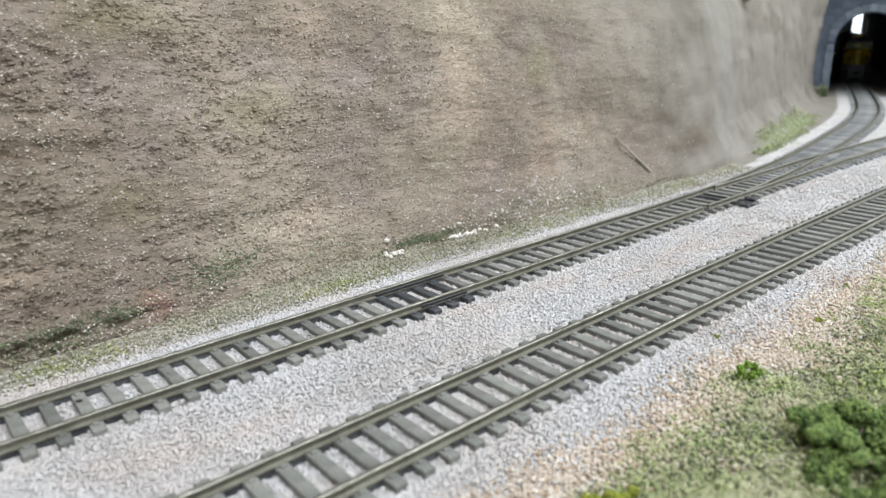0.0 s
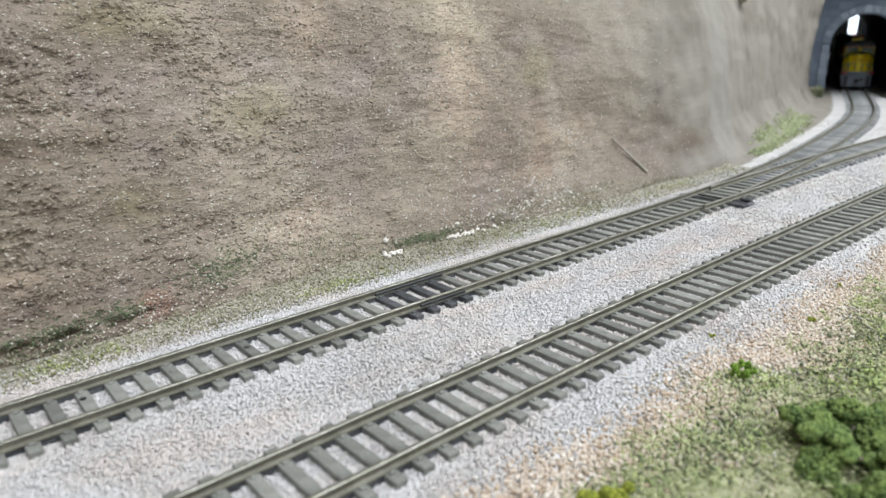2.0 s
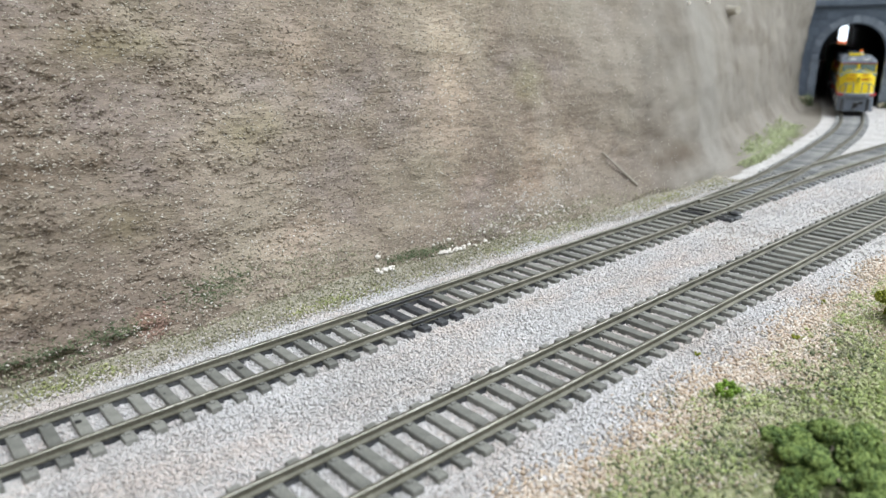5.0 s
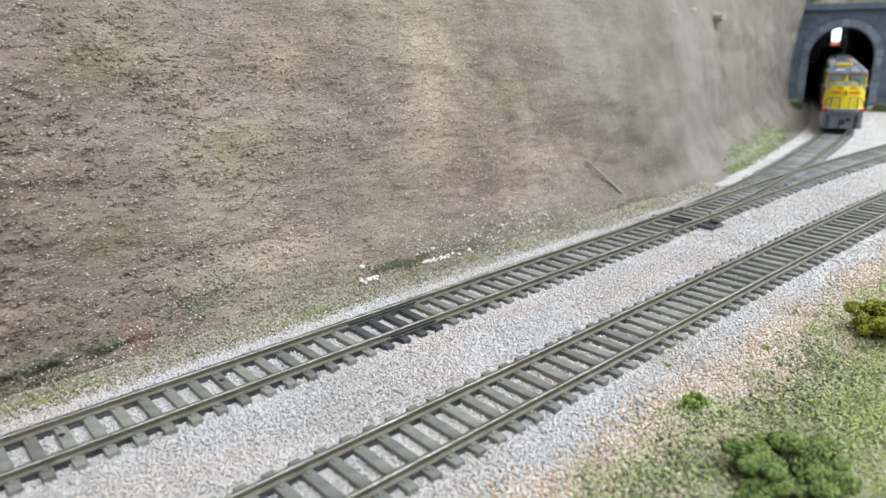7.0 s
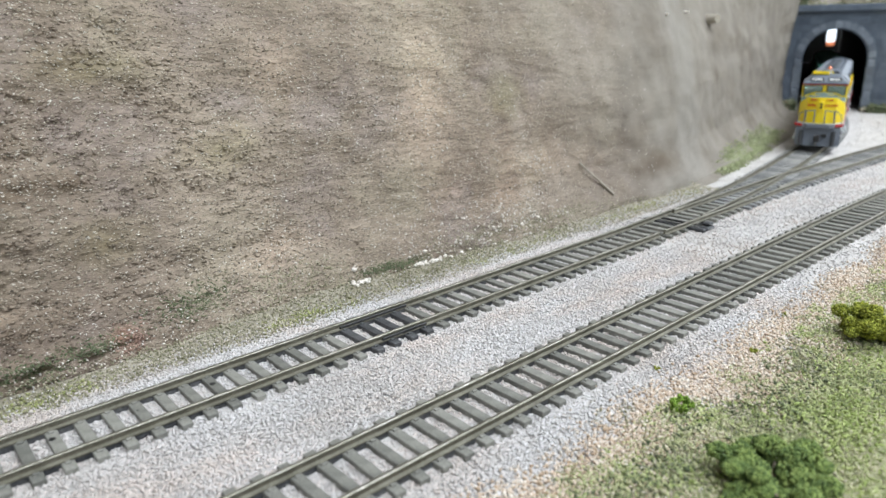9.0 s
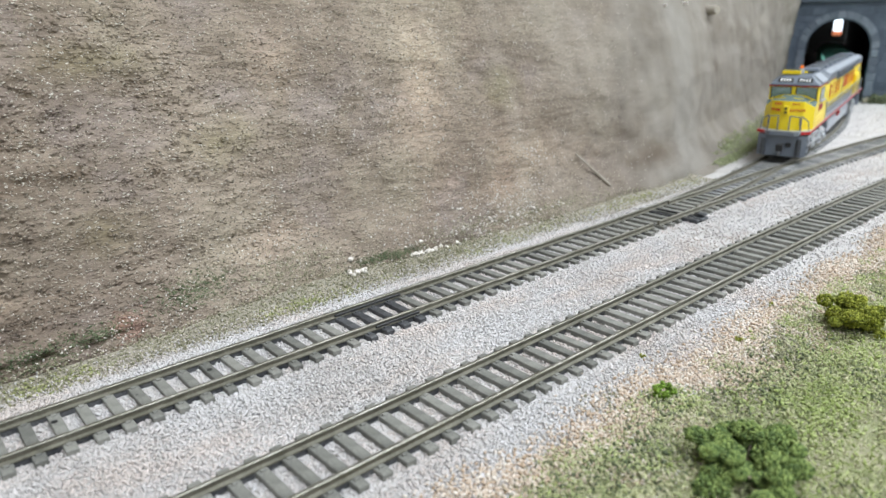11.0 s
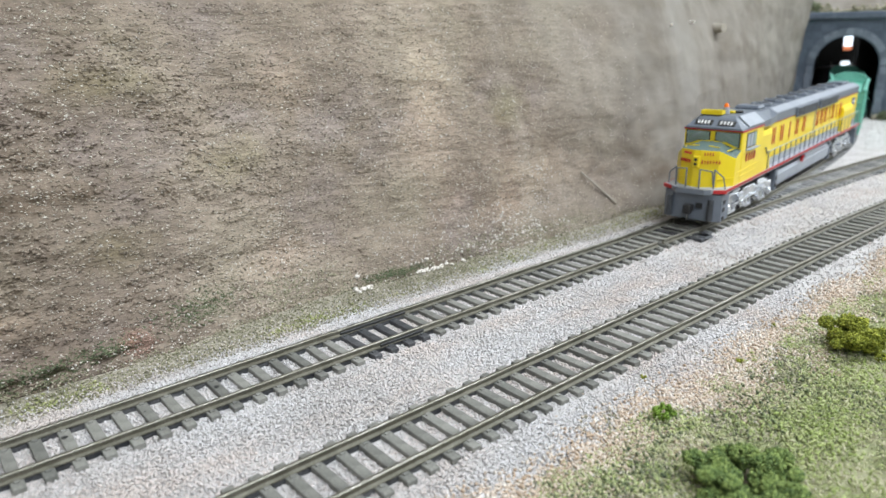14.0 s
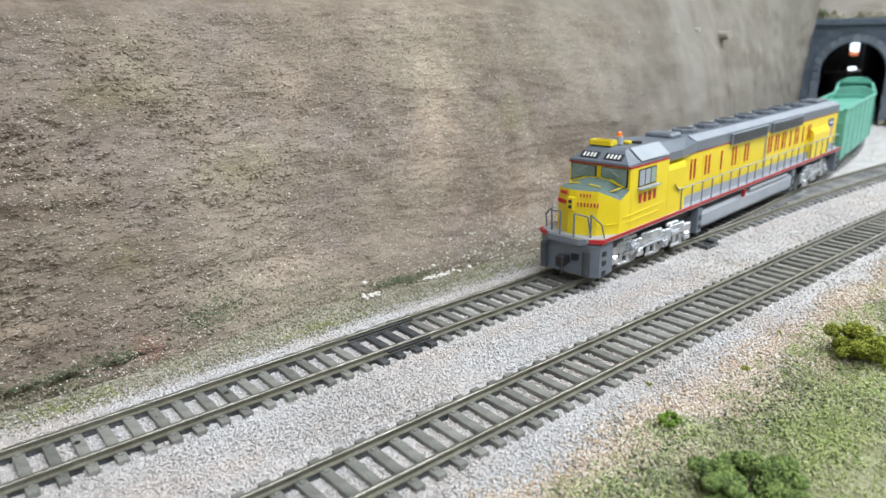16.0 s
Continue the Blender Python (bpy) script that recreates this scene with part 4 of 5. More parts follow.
    # windscreens and side windows
    for s in (-1, 1):
        pts = [(s * 0.13, 4.14), (s * 0.13, 4.62), (s * 1.44, 4.62), (s * 1.44, 3.84), (s * 1.3, 3.86), (s * 0.72, 4.12)]
        for name, d0, d1, m, k, lab in (("window_gasket", 2.05, 2.09, M_BLACKP, 1.0, "black window gasket"), ("windscreen", 2.0, 2.02, M_GLASS, 0.9, "clear windscreen")):
            cy, cz = s * 0.8, 4.36
            bm = bmesh.new()
            q = [((y - cy) * k + cy, (z - cz) * k + cz) for y, z in pts]
            loft(bm, [ring(d0, q), ring(d1, q)])
            part(name, bm, m, cab, lab)
        bm = bmesh.new()
        q = [((y - s * 0.8) * 0.9 + s * 0.8, (z - 4.36) * 0.9 + 4.36) for y, z in pts]
        loft(bm, [ring(2.03, q), ring(2.06, q)])
        part("cab_interior", bm, M_INTERIOR, cab, "green-grey interior behind the windscreen")
        bm = bmesh.new()
        rod(bm, (fx(1.97), s * 0.55, 4.6), (fx(1.97), s * 1.05, 4.28), 0.018, 5)
        part("wiper", bm, M_GREY_LIGHT, cab, "thin pale windscreen wiper")
        wpane = part("side_window", dbox(2.66, 4.15, min(s * 1.54, s * 1.58), max(s * 1.54, s * 1.58), 3.76, 4.54, 0.0), M_BLACKP, cab, "dark framed side window")
        for k, d in enumerate((2.72, 3.2, 3.68)):
            part("pane", dbox(d, d + 0.4, min(s * 1.57, s * 1.6), max(s * 1.57, s * 1.6), 3.82, 4.48, 0.0), M_GREY_LIGHT if k < 2 else M_INTERIOR, wpane, "pale sliding window pane")
        part("arm_rest", dbox(2.6, 4.3, min(s * 1.56, s * 1.76), max(s * 1.56, s * 1.76), 3.66, 3.72, 0.0), M_GREY_LIGHT, cab, "grey ledge below the side window")
        bars("cab_number_bar", cab, M_RED, fx(3.5), s * 1.57, 3.24, 4, 0.2, 0.42, 0.22, "x", 0.03, "red number bar")
        for d0, d1, z0, z1 in ((1.75, 5.0, 2.62, 2.72), (2.0, 4.6, 2.36, 2.4)):
            bm = bmesh.new()
            rod(bm, (fx(d0), s * 1.575, z0), (fx(d1), s * 1.575, z1), 0.022, 6)
            part("grab_rail", bm, M_YELLOW, cab)
    # things on the cab roof
    bm = bmesh.new()
    for b in ((2.6, 2.68, -0.95, 0.12), (3.05, 3.12, -0.95, 0.12), (2.6, 3.12, -0.98, -0.9), (2.6, 3.12, 0.08, 0.15)):
        box(bm, fx(b[1]), fx(b[0]), b[2], b[3], 5.42, 5.64, 0.01)
    tray = part("roof_tray", bm, M_YELLOW, cab, "yellow open tray on the cab roof")
    part("tray_floor", box(bmesh.new(), fx(3.06), fx(2.67), -0.91, 0.09, 5.43, 5.5), M_BLACKP, tray, "black inside of the tray")
    bm = bmesh.new()
    rod(bm, (fx(3.35), 0.1, 5.42), (fx(3.35), 0.1, 5.78), 0.19, 14, 0.17)
    beacon = part("beacon", bm, M_GREY_LIGHT, cab, "rotating beacon with an orange cap", smooth=False)
    bm = bmesh.new()
    rod(bm, (fx(3.35), 0.1, 5.78), (fx(3.35), 0.1, 5.92), 0.14, 12, 0.11)
    rod(bm, (fx(3.35), 0.1, 5.92), (fx(3.35), 0.1, 5.98), 0.11, 12, 0.05)
    part("beacon_lens", bm, M_ORANGE, beacon, "orange beacon lens")
    bm = bmesh.new()
    box(bm, fx(3.9), fx(3.6), 0.1, 0.42, 5.42, 5.54, 0.02)
    part("horn", bm, M_YELLOW, cab)
    bm = bmesh.new()
    rod(bm, (fx(4.1), 0.55, 5.42), (fx(4.1), 0.55, 5.5), 0.22, 12)
    part("roof_vent", bm, M_BLACKP, cab)
    # long hood
    hood_sec = [(1.26, 1.98), (1.26, 4.48)]
    bm = bmesh.new()
    loft(bm, [ring(d, mirror(hood_sec)) for d in (5.3, 29.5)])
    hood = part("hood", bm, M_YELLOW, loco, "long yellow engine hood")
    bm = bmesh.new()
    r = [(1.3, 4.52), (1.3, 4.96), (0.8, 5.22), (0.7, 5.24)]
    loft(bm, [ring(5.3, mirror([(1.5, 4.52), (1.5, 4.9), (1.0, 5.34), (0.9, 5.37)])), ring(6.6, mirror([(1.5, 4.52), (1.5, 4.88), (1.0, 5.28), (0.9, 5.3)])), ring(8.4, mirror(r)), ring(29.5, mirror(r))])
    hood_roof = part("hood_roof", bm, M_GREY, hood, "grey hood roof with sloped shoulders")
    for s in (-1, 1):
        # paler strip along the shoulder, the highlight put into its colour
        bm = bmesh.new()
        loft(bm, [[(fx(d), s * 1.26, 4.995), (fx(d), s * 0.8, 5.235), (fx(d), s * 0.82, 5.26), (fx(d), s * 1.28, 5.02)] for d in (8.4, 29.4)])
        part("shoulder_highlight", bm, M_GREY_LIGHT, hood_roof, "roof shoulder painted paler for its highlight")
        part("red_line", dbox(5.3, 29.5, min(s * 1.25, s * 1.285), max(s * 1.25, s * 1.285), 4.46, 4.52, 0.0), M_RED, hood, "thin red line under the roof")
        part("pale_band", dbox(6.2, 29.4, min(s * 1.25, s * 1.29), max(s * 1.25, s * 1.29), 1.98, 2.42, 0.0), M_GREY_LIGHT, hood, "pale grey band along the hood foot")
        # filter housings with rounded shoulders
        for d0, d1, z in ((5.35, 7.3, 4.4), (24.3, 27.6, 3.85)):
            bm = bmesh.new()
            loft(bm, [ring(d, [(s * 1.2, 1.98), (s * 1.54, 1.98), (s * 1.54, z - 0.35), (s * 1.44, z - 0.1), (s * 1.2, z)]) for d in (d0, d1 - 0.25)]
                 + [ring(d1, [(s * 1.2, 1.98), (s * 1.3, 1.98), (s * 1.3, z - 0.4), (s * 1.28, z - 0.2), (s * 1.2, z - 0.1)])])
            part("filter_housing", bm, M_YELLOW, hood, "rounded yellow filter housing")
        # radiator grilles with slats
        for d0, d1 in ((12.2, 16.9), (17.6, 22.4)):
            g = part("radiator_grille", dbox(d0, d1, min(s * 1.28, s * 1.42), max(s * 1.28, s * 1.42), 4.34, 4.96, 0.04), M_GREY, hood_roof, "grey radiator bulge with dark slats")
            for k in range(5):
                part("slat", dbox(d0 + 0.15, d1 - 0.15, min(s * 1.4, s * 1.45), max(s * 1.4, s * 1.45), 4.42 + k * 0.105, 4.475 + k * 0.105, 0.0), M_GRILLE, g)
        # door seams
        for d in (9.3, 11.4, 13.6, 17.2, 19.4, 21.6, 23.6, 27.6):
            part("door_seam", dbox(d, d + 0.05, min(s * 1.25, s * 1.275), max(s * 1.25, s * 1.275), 2.45, 4.2, 0.0), M_YELLOW, hood)
        # flat brown strip on the hood, painting the shade of a door gap
        part("gap_shade", dbox(16.95, 17.3, min(s * 1.24, s * 1.272), max(s * 1.24, s * 1.272), 2.45, 4.3, 0.0), M_WOOD, hood, "brownish strip painted as the shade in a door gap")
        # lettering as plain red bars
        for first, last, marks in ((8.25, 14.5, (2, 2, 1, 2, 2)), (17.75, 24.1, (2, 2, 2, 1, 2, 1, 2))):
            for k, strokes in enumerate(marks):
                d = first + (last - first) * k / (len(marks) - 1)
                bars("letter_bar", hood, M_RED, fx(d), s * 1.275, 3.68, strokes, 0.14, 0.98, 0.25, "x", 0.03, "red letter bar")
        part("shield_top", dbox(27.7, 28.7, min(s * 1.26, s * 1.29), max(s * 1.26, s * 1.29), 3.6, 4.15, 0.0), M_BLUE, hood, "blue upper field of an emblem")
        part("shield_bar", dbox(27.85, 28.55, min(s * 1.28, s * 1.3), max(s * 1.28, s * 1.3), 3.82, 3.96, 0.0), M_WHITE, hood)
        part("shield_field", dbox(27.75, 28.65, min(s * 1.26, s * 1.29), max(s * 1.26, s * 1.29), 2.85, 3.57, 0.0), surface_pink, hood, "pinkish lower field of an emblem")
        # walkway handrail
        bm = bmesh.new()
        rod(bm, (fx(6.4), s * 1.56, 3.02), (fx(29.3), s * 1.56, 3.02), 0.028, 6)
        rail = part("handrail", bm, M_GREY_LIGHT, loco, "thin grey walkway handrail")
        for k in range(22):
            d = 6.7 + k * 1.075
            bm = bmesh.new()
            rod(bm, (fx(d), s * 1.56, 1.96), (fx(d), s * 1.56, 3.04), 0.03, 6)
            part("post", bm, M_GREY, rail)
        bm = bmesh.new()
        rod(bm, (fx(5.9), s * 1.6, 3.35), (fx(6.4), s * 1.57, 2.95), 0.035, 6)
        part("sloped_rail", bm, M_GREY, rail)
        # rails on the front platform
        for y0, y1 in ((0.35, 0.92), (1.0, 1.42)):  # inner and outer rails
            bm = bmesh.new()
            d = 0.28 if y0 < 0.9 else 0.5
            rod(bm, (fx(d), s * y0, 1.96), (fx(d), s * y0, 2.98), 0.045, 7)
            rod(bm, (fx(d), s * y0, 2.98), (fx(d + 0.12), s * y1, 2.9 if y0 < 0.9 else 2.6), 0.035, 7)
            rod(bm, (fx(d + 0.12), s * y1, 2.9 if y0 < 0.9 else 2.6), (fx(d + 0.25), s * (y1 + 0.08), 1.96), 0.035, 7)
            part("platform_rail", bm, M_GREY, loco, "grey end platform handrail")
    # roof equipment
    for i, d in enumerate((9.6, 12.0, 14.5, 17.0, 19.5, 22.0, 24.5)):
        bm = bmesh.new()
        loft(bm, [[(fx(d) + 0.78 * math.cos(a) * k, 0.62 * math.sin(a) * k, z) for a in [2 * math.pi * j / 8 + math.pi / 8 for j in range(8)]]
                  for z, k in ((5.22, 1.0), (5.42, 1.0), (5.45, 0.93))])
        fan = part("roof_fan", bm, M_GREY, hood_roof, "low octagonal roof fan housing")
        bm = bmesh.new()
        rod(bm, (fx(d), 0, 5.44), (fx(d), 0, 5.465), 0.45, 14)
        part("fan_grille", bm, M_GRILLE, fan)
    part("roof_hatch", dbox(6.9, 8.0, -0.7, 0.7, 5.2, 5.5, 0.1), M_GREY, hood_roof, "raised roof hatch")
    part("roof_hatch", dbox(27.0, 29.0, -0.6, 0.6, 5.22, 5.4, 0.06), M_GREY, hood_roof, "raised roof hatch")
    # fuel tank
    bm = bmesh.new()
    tank_sec = [(0.9, 0.3), (1.25, 0.36), (1.45, 0.6), (1.47, 1.2), (1.35, 1.38)]
    loft(bm, [ring(d, mirror(tank_sec)) for d in (9.2, 21.4)])
    tank = part("fuel_tank", bm, M_GREY_LIGHT, loco, "light grey rounded fuel tank")
    for d0, d1 in ((8.75, 9.25), (21.35, 21.85)):
        cap = part("tank_end", dbox(d0, d1, -1.5, 1.5, 0.3, 1.6, 0.04), M_GREY, tank)
        for s in (-1, 1):
            for z in (0.62, 1.08):
                part("foot_hole", dbox(d0 + 0.12, d1 - 0.12, min(s * 1.48, s * 1.515), max(s * 1.48, s * 1.515), z - 0.12, z + 0.12, 0.0), M_BLACKP, cap, "dark step opening")
    for s in (-1, 1):
        bm = bmesh.new()
        rod(bm, (fx(15.0), s * 1.4, 1.5), (fx(20.5), s * 1.4, 1.5), 0.13, 9)
        part("air_reservoir", bm, M_GREY_LIGHT, tank, "grey pipe above the tank")
        bm = bmesh.new()
        rod(bm, (fx(14.0), s * 1.52, 1.3), (fx(14.0), s * 1.6, 1.7), 0.1, 8)
        part("filler", bm, M_RED, tank)
    part("underframe", dbox(1.0, 29.6, -1.1, 1.1, 1.15, 1.68, 0.02), M_BLACKP, loco, "black underframe")
    bogies = []
    for x in (fx(4.7), fx(BACK - 4.7)):
        b = build_bogie(loco)
        b.location = (x * CM, 0, 0)
        bogies.append(b)
    mid = (fx(4.7) + fx(BACK - 4.7)) / 2
    TRAIN.append((loco, LEN / 2 - mid, (fx(4.7) - fx(BACK - 4.7)) / 2, tuple(bogies), mid))


def build_gondola(length, top, lag, label, raised):
    car = thing("gondola_car", label, "railway car", "green freight cars")
    h = length / 2
    body = part("floor", box(bmesh.new(), -h, h, -1.5, 1.5, 0.95, 1.25, 0.03), M_GREEN, car)
    for s in (-1, 1):
        side = part("side", box(bmesh.new(), -h, h, min(s * 1.5, s * 1.62), max(s * 1.5, s * 1.62), 0.75, top, 0.03), M_GREEN, car)
        part("top_rail", box(bmesh.new(), -h - 0.05, h + 0.05, min(s * 1.42, s * 1.7), max(s * 1.42, s * 1.7), top - 0.02, top + 0.14, 0.03), M_GREEN, side)
        for k in range(int(length / 2.3)):
            x = -h + 0.4 + k * 2.3
            part("rib", box(bmesh.new(), x - 0.06, x + 0.06, min(s * 1.6, s * 1.645), max(s * 1.6, s * 1.645), 0.8, top, 0.01), M_GREEN, side)
        end = part("end", box(bmesh.new(), min(s * h, s * (h - 0.12)), max(s * h, s * (h - 0.12)), -1.5, 1.5, 0.8, top + raised, 0.03), M_GREEN, car)
        if raised:
            bm = bmesh.new()
            loft(bm, [[(s * x, y, z) for y, z in [(1.5 * math.cos(math.pi * i / 12), top + raised - 0.05 + 0.6 * math.sin(math.pi * i / 12)) for i in range(13)]] for x in (h - 0.7, h - 0.02)])
            part("end_hood", bm, M_GREEN, end, "rounded green hood over the car's end")
        for z in (1.6, 2.5, 3.4):
            part("end_rib", box(bmesh.new(), min(s * h, s * (h + 0.1)), max(s * h, s * (h + 0.1)), -1.45, 1.45, z - 0.1, z + 0.1, 0.03), M_GREEN, end)
        bm = bmesh.new()
        for z in (1.3, 1.9, 2.5, 3.1):
            rod(bm, (s * (h - 0.7), 1.78, z), (s * (h - 0.15), 1.78, z), 0.03, 6)
        part("ladder", bm, M_GREEN, end)
        bm = bmesh.new()
        box(bm, min(s * h, s * (h + 0.55)), max(s * h, s * (h + 0.55)), -0.16, 0.16, 0.78, 1.1, 0.03)
        part("coupler", bm, M_BLACKP, car, "black coupler")
    bm = bmesh.new()
    loft(bm, [[(x, y, z) for y, z in ((-1.46, 1.25), (1.46, 1.25), (1.46, top - 0.3 + k), (0.5, top - 0.2 + k), (-0.6, top - 0.22 + k), (-1.46, top - 0.32 + k))]
              for x, k in zip(np.linspace(-h + 0.15, h - 0.15, 9), (-0.1, -0.2, -0.1, 0.0, 0.05, 0.1, 0.1, 0.15, 0.15))])
    part("load", bm, M_GREEN, car, "green load inside the car")
    bogies = []
    for sg in (1, -1):
        core = part("bogie", box(bmesh.new(), -0.25, 0.25, -1.0, 1.0, 0.35, 0.95, 0.04), M_BLACKP, car, "black two-axle bogie")
        for s in (-1, 1):
            bm = bmesh.new()
            loft(bm, [[(x, s * 1.12, z) for x, z in ((-1.3, 0.35), (-1.3, 0.68), (-0.5, 0.82), (0.5, 0.82), (1.3, 0.68), (1.3, 0.35), (0.45, 0.25), (-0.45, 0.25))],
                      [(x, s * 1.26, z) for x, z in ((-1.3, 0.35), (-1.3, 0.68), (-0.5, 0.82), (0.5, 0.82), (1.3, 0.68), (1.3, 0.35), (0.45, 0.25), (-0.45, 0.25))]])
            part("side_frame", bm, M_BLACKP, core)
        for x in (-0.95, 0.95):
            bm = bmesh.new()
            for s in (-1, 1):
                rod(bm, (x, s * 0.75, 0.48), (x, s * 0.98, 0.48), 0.47, 16)
            rod(bm, (x, -0.8, 0.48), (x, 0.8, 0.48), 0.09, 8)
            part("wheelset", bm, M_STEEL, core)
        core.location = (sg * (h - 2.3) * CM, 0, 0)
        bogies.append(core)
    TRAIN.append((car, lag, h - 2.3, tuple(bogies), 0.0))


surface_pink = surface("pink_marking", [(0.55, 0.30, 0.22), (0.62, 0.36, 0.27)], 0.5, scale=120, bump=0)
build_locomotive()
build_gondola(14.0, 4.35, LEN + 0.9 + 7.0, "green open gondola car coupled behind the locomotive", 0.0)
build_gondola(14.0, 4.3, LEN + 0.9 + 14.0 + 1.0 + 7.0, "taller green gondola car with raised ends in the tunnel", 0.15)


# ---- loose ballast, grit, grass and bushes ----
def build_ballast():
    rng = np.random.default_rng(11)
    n = 190000
    # denser towards the near part of the straight
    x = np.where(rng.random(n) < 0.75, rng.uniform(-3, 28, n), rng.uniform(28, 95, n))
    y = np.where(x < 60, rng.uniform(6.4, 20.0, n), rng.uniform(5.0, 30.0, n))
    keep = np.ones(n, bool)
    # thin out towards the earth on either side
    keep &= rng.random(n) < np.where(x < 50, np.interp(y, [6.4, 7.6, 8.3, 19.0, 19.5, 20.0], [0.12, 0.5, 1, 1, 0.6, 0.0]), np.where(y < np.interp(x, TUNNEL_LINE[:, 0], TUNNEL_LINE[:, 1]) + 2.6, np.interp(x, [50, 62], [1, 0.3]), 0))
    # keep the rails and the tops of the ties clear
    for yc in (BACK_Y, FRONT_Y):
        dy = np.abs(y - yc)
        keep &= ~((np.abs(dy - 0.88) < 0.16) & (x < 34))
    x, y = x[keep], y[keep]
    far = np.array([np.interp(x, TUNNEL_LINE[:, 0], TUNNEL_LINE[:, 1]), np.interp(x, RIGHT_LINE[:, 0], RIGHT_LINE[:, 1], left=BACK_Y)])
    on_far = (x > 29) & ((np.abs(np.abs(y - far[0]) - 0.88) < 0.2) | (np.abs(np.abs(y - far[1]) - 0.88) < 0.2))
    x, y = x[~on_far], y[~on_far]
    on_track = (np.abs(y - BACK_Y) < 1.65) | (np.abs(y - FRONT_Y) < 1.65)
    z = np.where(x > 45, -0.13, profile(y)) - 0.02 + rng.uniform(-0.025, 0.025, len(x)) - np.where(on_track, 0.025, 0.0)
    r = rng.uniform(0.024, 0.056, len(x)) * np.interp(x, [0, 30, 60], [1.0, 1.1, 1.25])
    me = grains("ballast_stones", np.stack([x, y, z], 1), r, 12, (1.1, 1.05, 0.72), None, 0.4)
    tagged(link("ballast_stones", me, M_BALLAST), "loose pale grey and pinkish ballast stones", "ballast", kind="stuff")
    # tan stones along the border of the grass
    n = 17000
    x = rng.uniform(2, 40, n)
    y = rng.normal(7.3, 0.5, n) + 0.25 * np.sin(x * 0.9)
    keep = (y > 5.4) & (y < 8.6)
    x, y = x[keep], y[keep]
    me = grains("tan_gravel", np.stack([x, y, profile(y) + rng.uniform(-0.03, 0.05, len(x))], 1), rng.uniform(0.03, 0.07, len(x)), 13)
    tagged(link("tan_gravel", me, M_TANSTONE), "tan and orange gravel at the edge of the ballast", "gravel", kind="stuff")


def hill_places(rng, n, x0, x1, z0, z1):
    x, z = rng.uniform(x0, x1, n), rng.uniform(z0, z1, n)
    y = hill_y(x, z)
    for i in range(n):
        y[i] += hill_relief(x[i], z[i])
    return np.stack([x, y, z], 1)


def build_hill_grit():
    rng = np.random.default_rng(21)
    p = hill_places(rng, 70000, -2, 36, -0.3, 11.5)
    p = p[rng.random(len(p)) < np.interp(p[:, 0], [-2, 18, 28, 36], [1, 0.75, 0.4, 0.1])]
    me = grains("hill_grit", p, rng.uniform(0.012, 0.042, len(p)), 22, (2.1, 0.8, 0.75), 0.35)
    tagged(link("hill_grit", me, M_CHIP), "brown grit and fibres stuck to the hillside", "grit", kind="stuff")
    p = hill_places(rng, 1500, -2, 38, -0.2, 10.5)
    me = grains("pale_flecks", p + (0, -0.03, 0), rng.uniform(0.012, 0.034, len(p)), 23)
    tagged(link("pale_flecks", me, M_WHITESTONE), "white flecks of stone on the hillside", "grit", kind="stuff")
    # pale flecks gathered in drifts
    drifts = []
    for cx, cz, w, h, n in ((24.0, 0.9, 1.3, 0.7, 240), (27.3, 1.4, 0.5, 0.4, 50), (26.0, 0.4, 1.2, 0.3, 120), (20.0, 0.9, 1.6, 0.7, 130), (27.5, 3.0, 0.8, 0.35, 60), (13.0, 1.6, 1.6, 0.8, 90), (6.0, 0.2, 1.6, 0.3, 90), (19.5, 6.3, 2.5, 1.0, 130)):
        q = np.stack([rng.normal(cx, w, n), np.zeros(n), np.clip(rng.normal(cz, h, n), -0.2, 10)], 1)
        q[:, 1] = hill_y(q[:, 0], q[:, 2]) + np.array([hill_relief(a, b) for a, _, b in q]) - 0.02
        drifts.append(q)
    q = np.concatenate(drifts)
    me = grains("pale_flecks", q, rng.uniform(0.018, 0.06, len(q)), 25, (1.4, 0.8, 0.8))
    tagged(link("pale_flecks", me, M_WHITESTONE), "drifts of pinkish white crumbs on the hillside", "grit", kind="stuff")
    # coarse earth crumbs on the roughest part of the slope
    p = hill_places(rng, 7500, -2, 17, -0.2, 10.5)
    w = np.array([noise.noise((a * 0.3, 3.0, b * 0.45)) for a, _, b in p])
    p = p[(w > -0.05) & (rng.random(len(p)) < np.interp(p[:, 0], [-2, 8, 17], [1, 0.8, 0.1]))]
    me = grains("earth_crumbs", p, rng.uniform(0.03, 0.085, len(p)), 26, (1.9, 0.9, 0.8), 0.4)
    tagged(link("earth_crumbs", me, M_HILL), "coarse brown earth crumbs stuck to the slope", "grit", kind="stuff")
    # dull greenery along the foot
    n = 32000
    x = rng.uniform(-2, 42, n)
    w = np.array([noise.noise((v * 0.35, 0.3, 7.7)) for v in x])
    y = rng.uniform(19.3, 22.0, n) + 0.15 * rng.normal(0, 1, n)
    keep = (rng.random(n) < (0.7 + 0.5 * w) * np.interp(x, [22, 30, 42], [1, 0.55, 0.3])) & (y < hill_foot(x) + 0.35) & (rng.random(n) < np.interp(y, [19.2, 19.9, 21, 22.2], [0.15, 0.8, 1, 1]))
    x, y = x[keep], y[keep]
    z = profile(y) + rng.uniform(-0.05, 0.04, len(x)) + np.clip(y - hill_foot(x) + 0.2, 0, 1) * 0.9
    me = grains("foot_moss", np.stack([x, y, z], 1), rng.uniform(0.018, 0.048, len(x)), 24, (1.8, 1.1, 0.6))
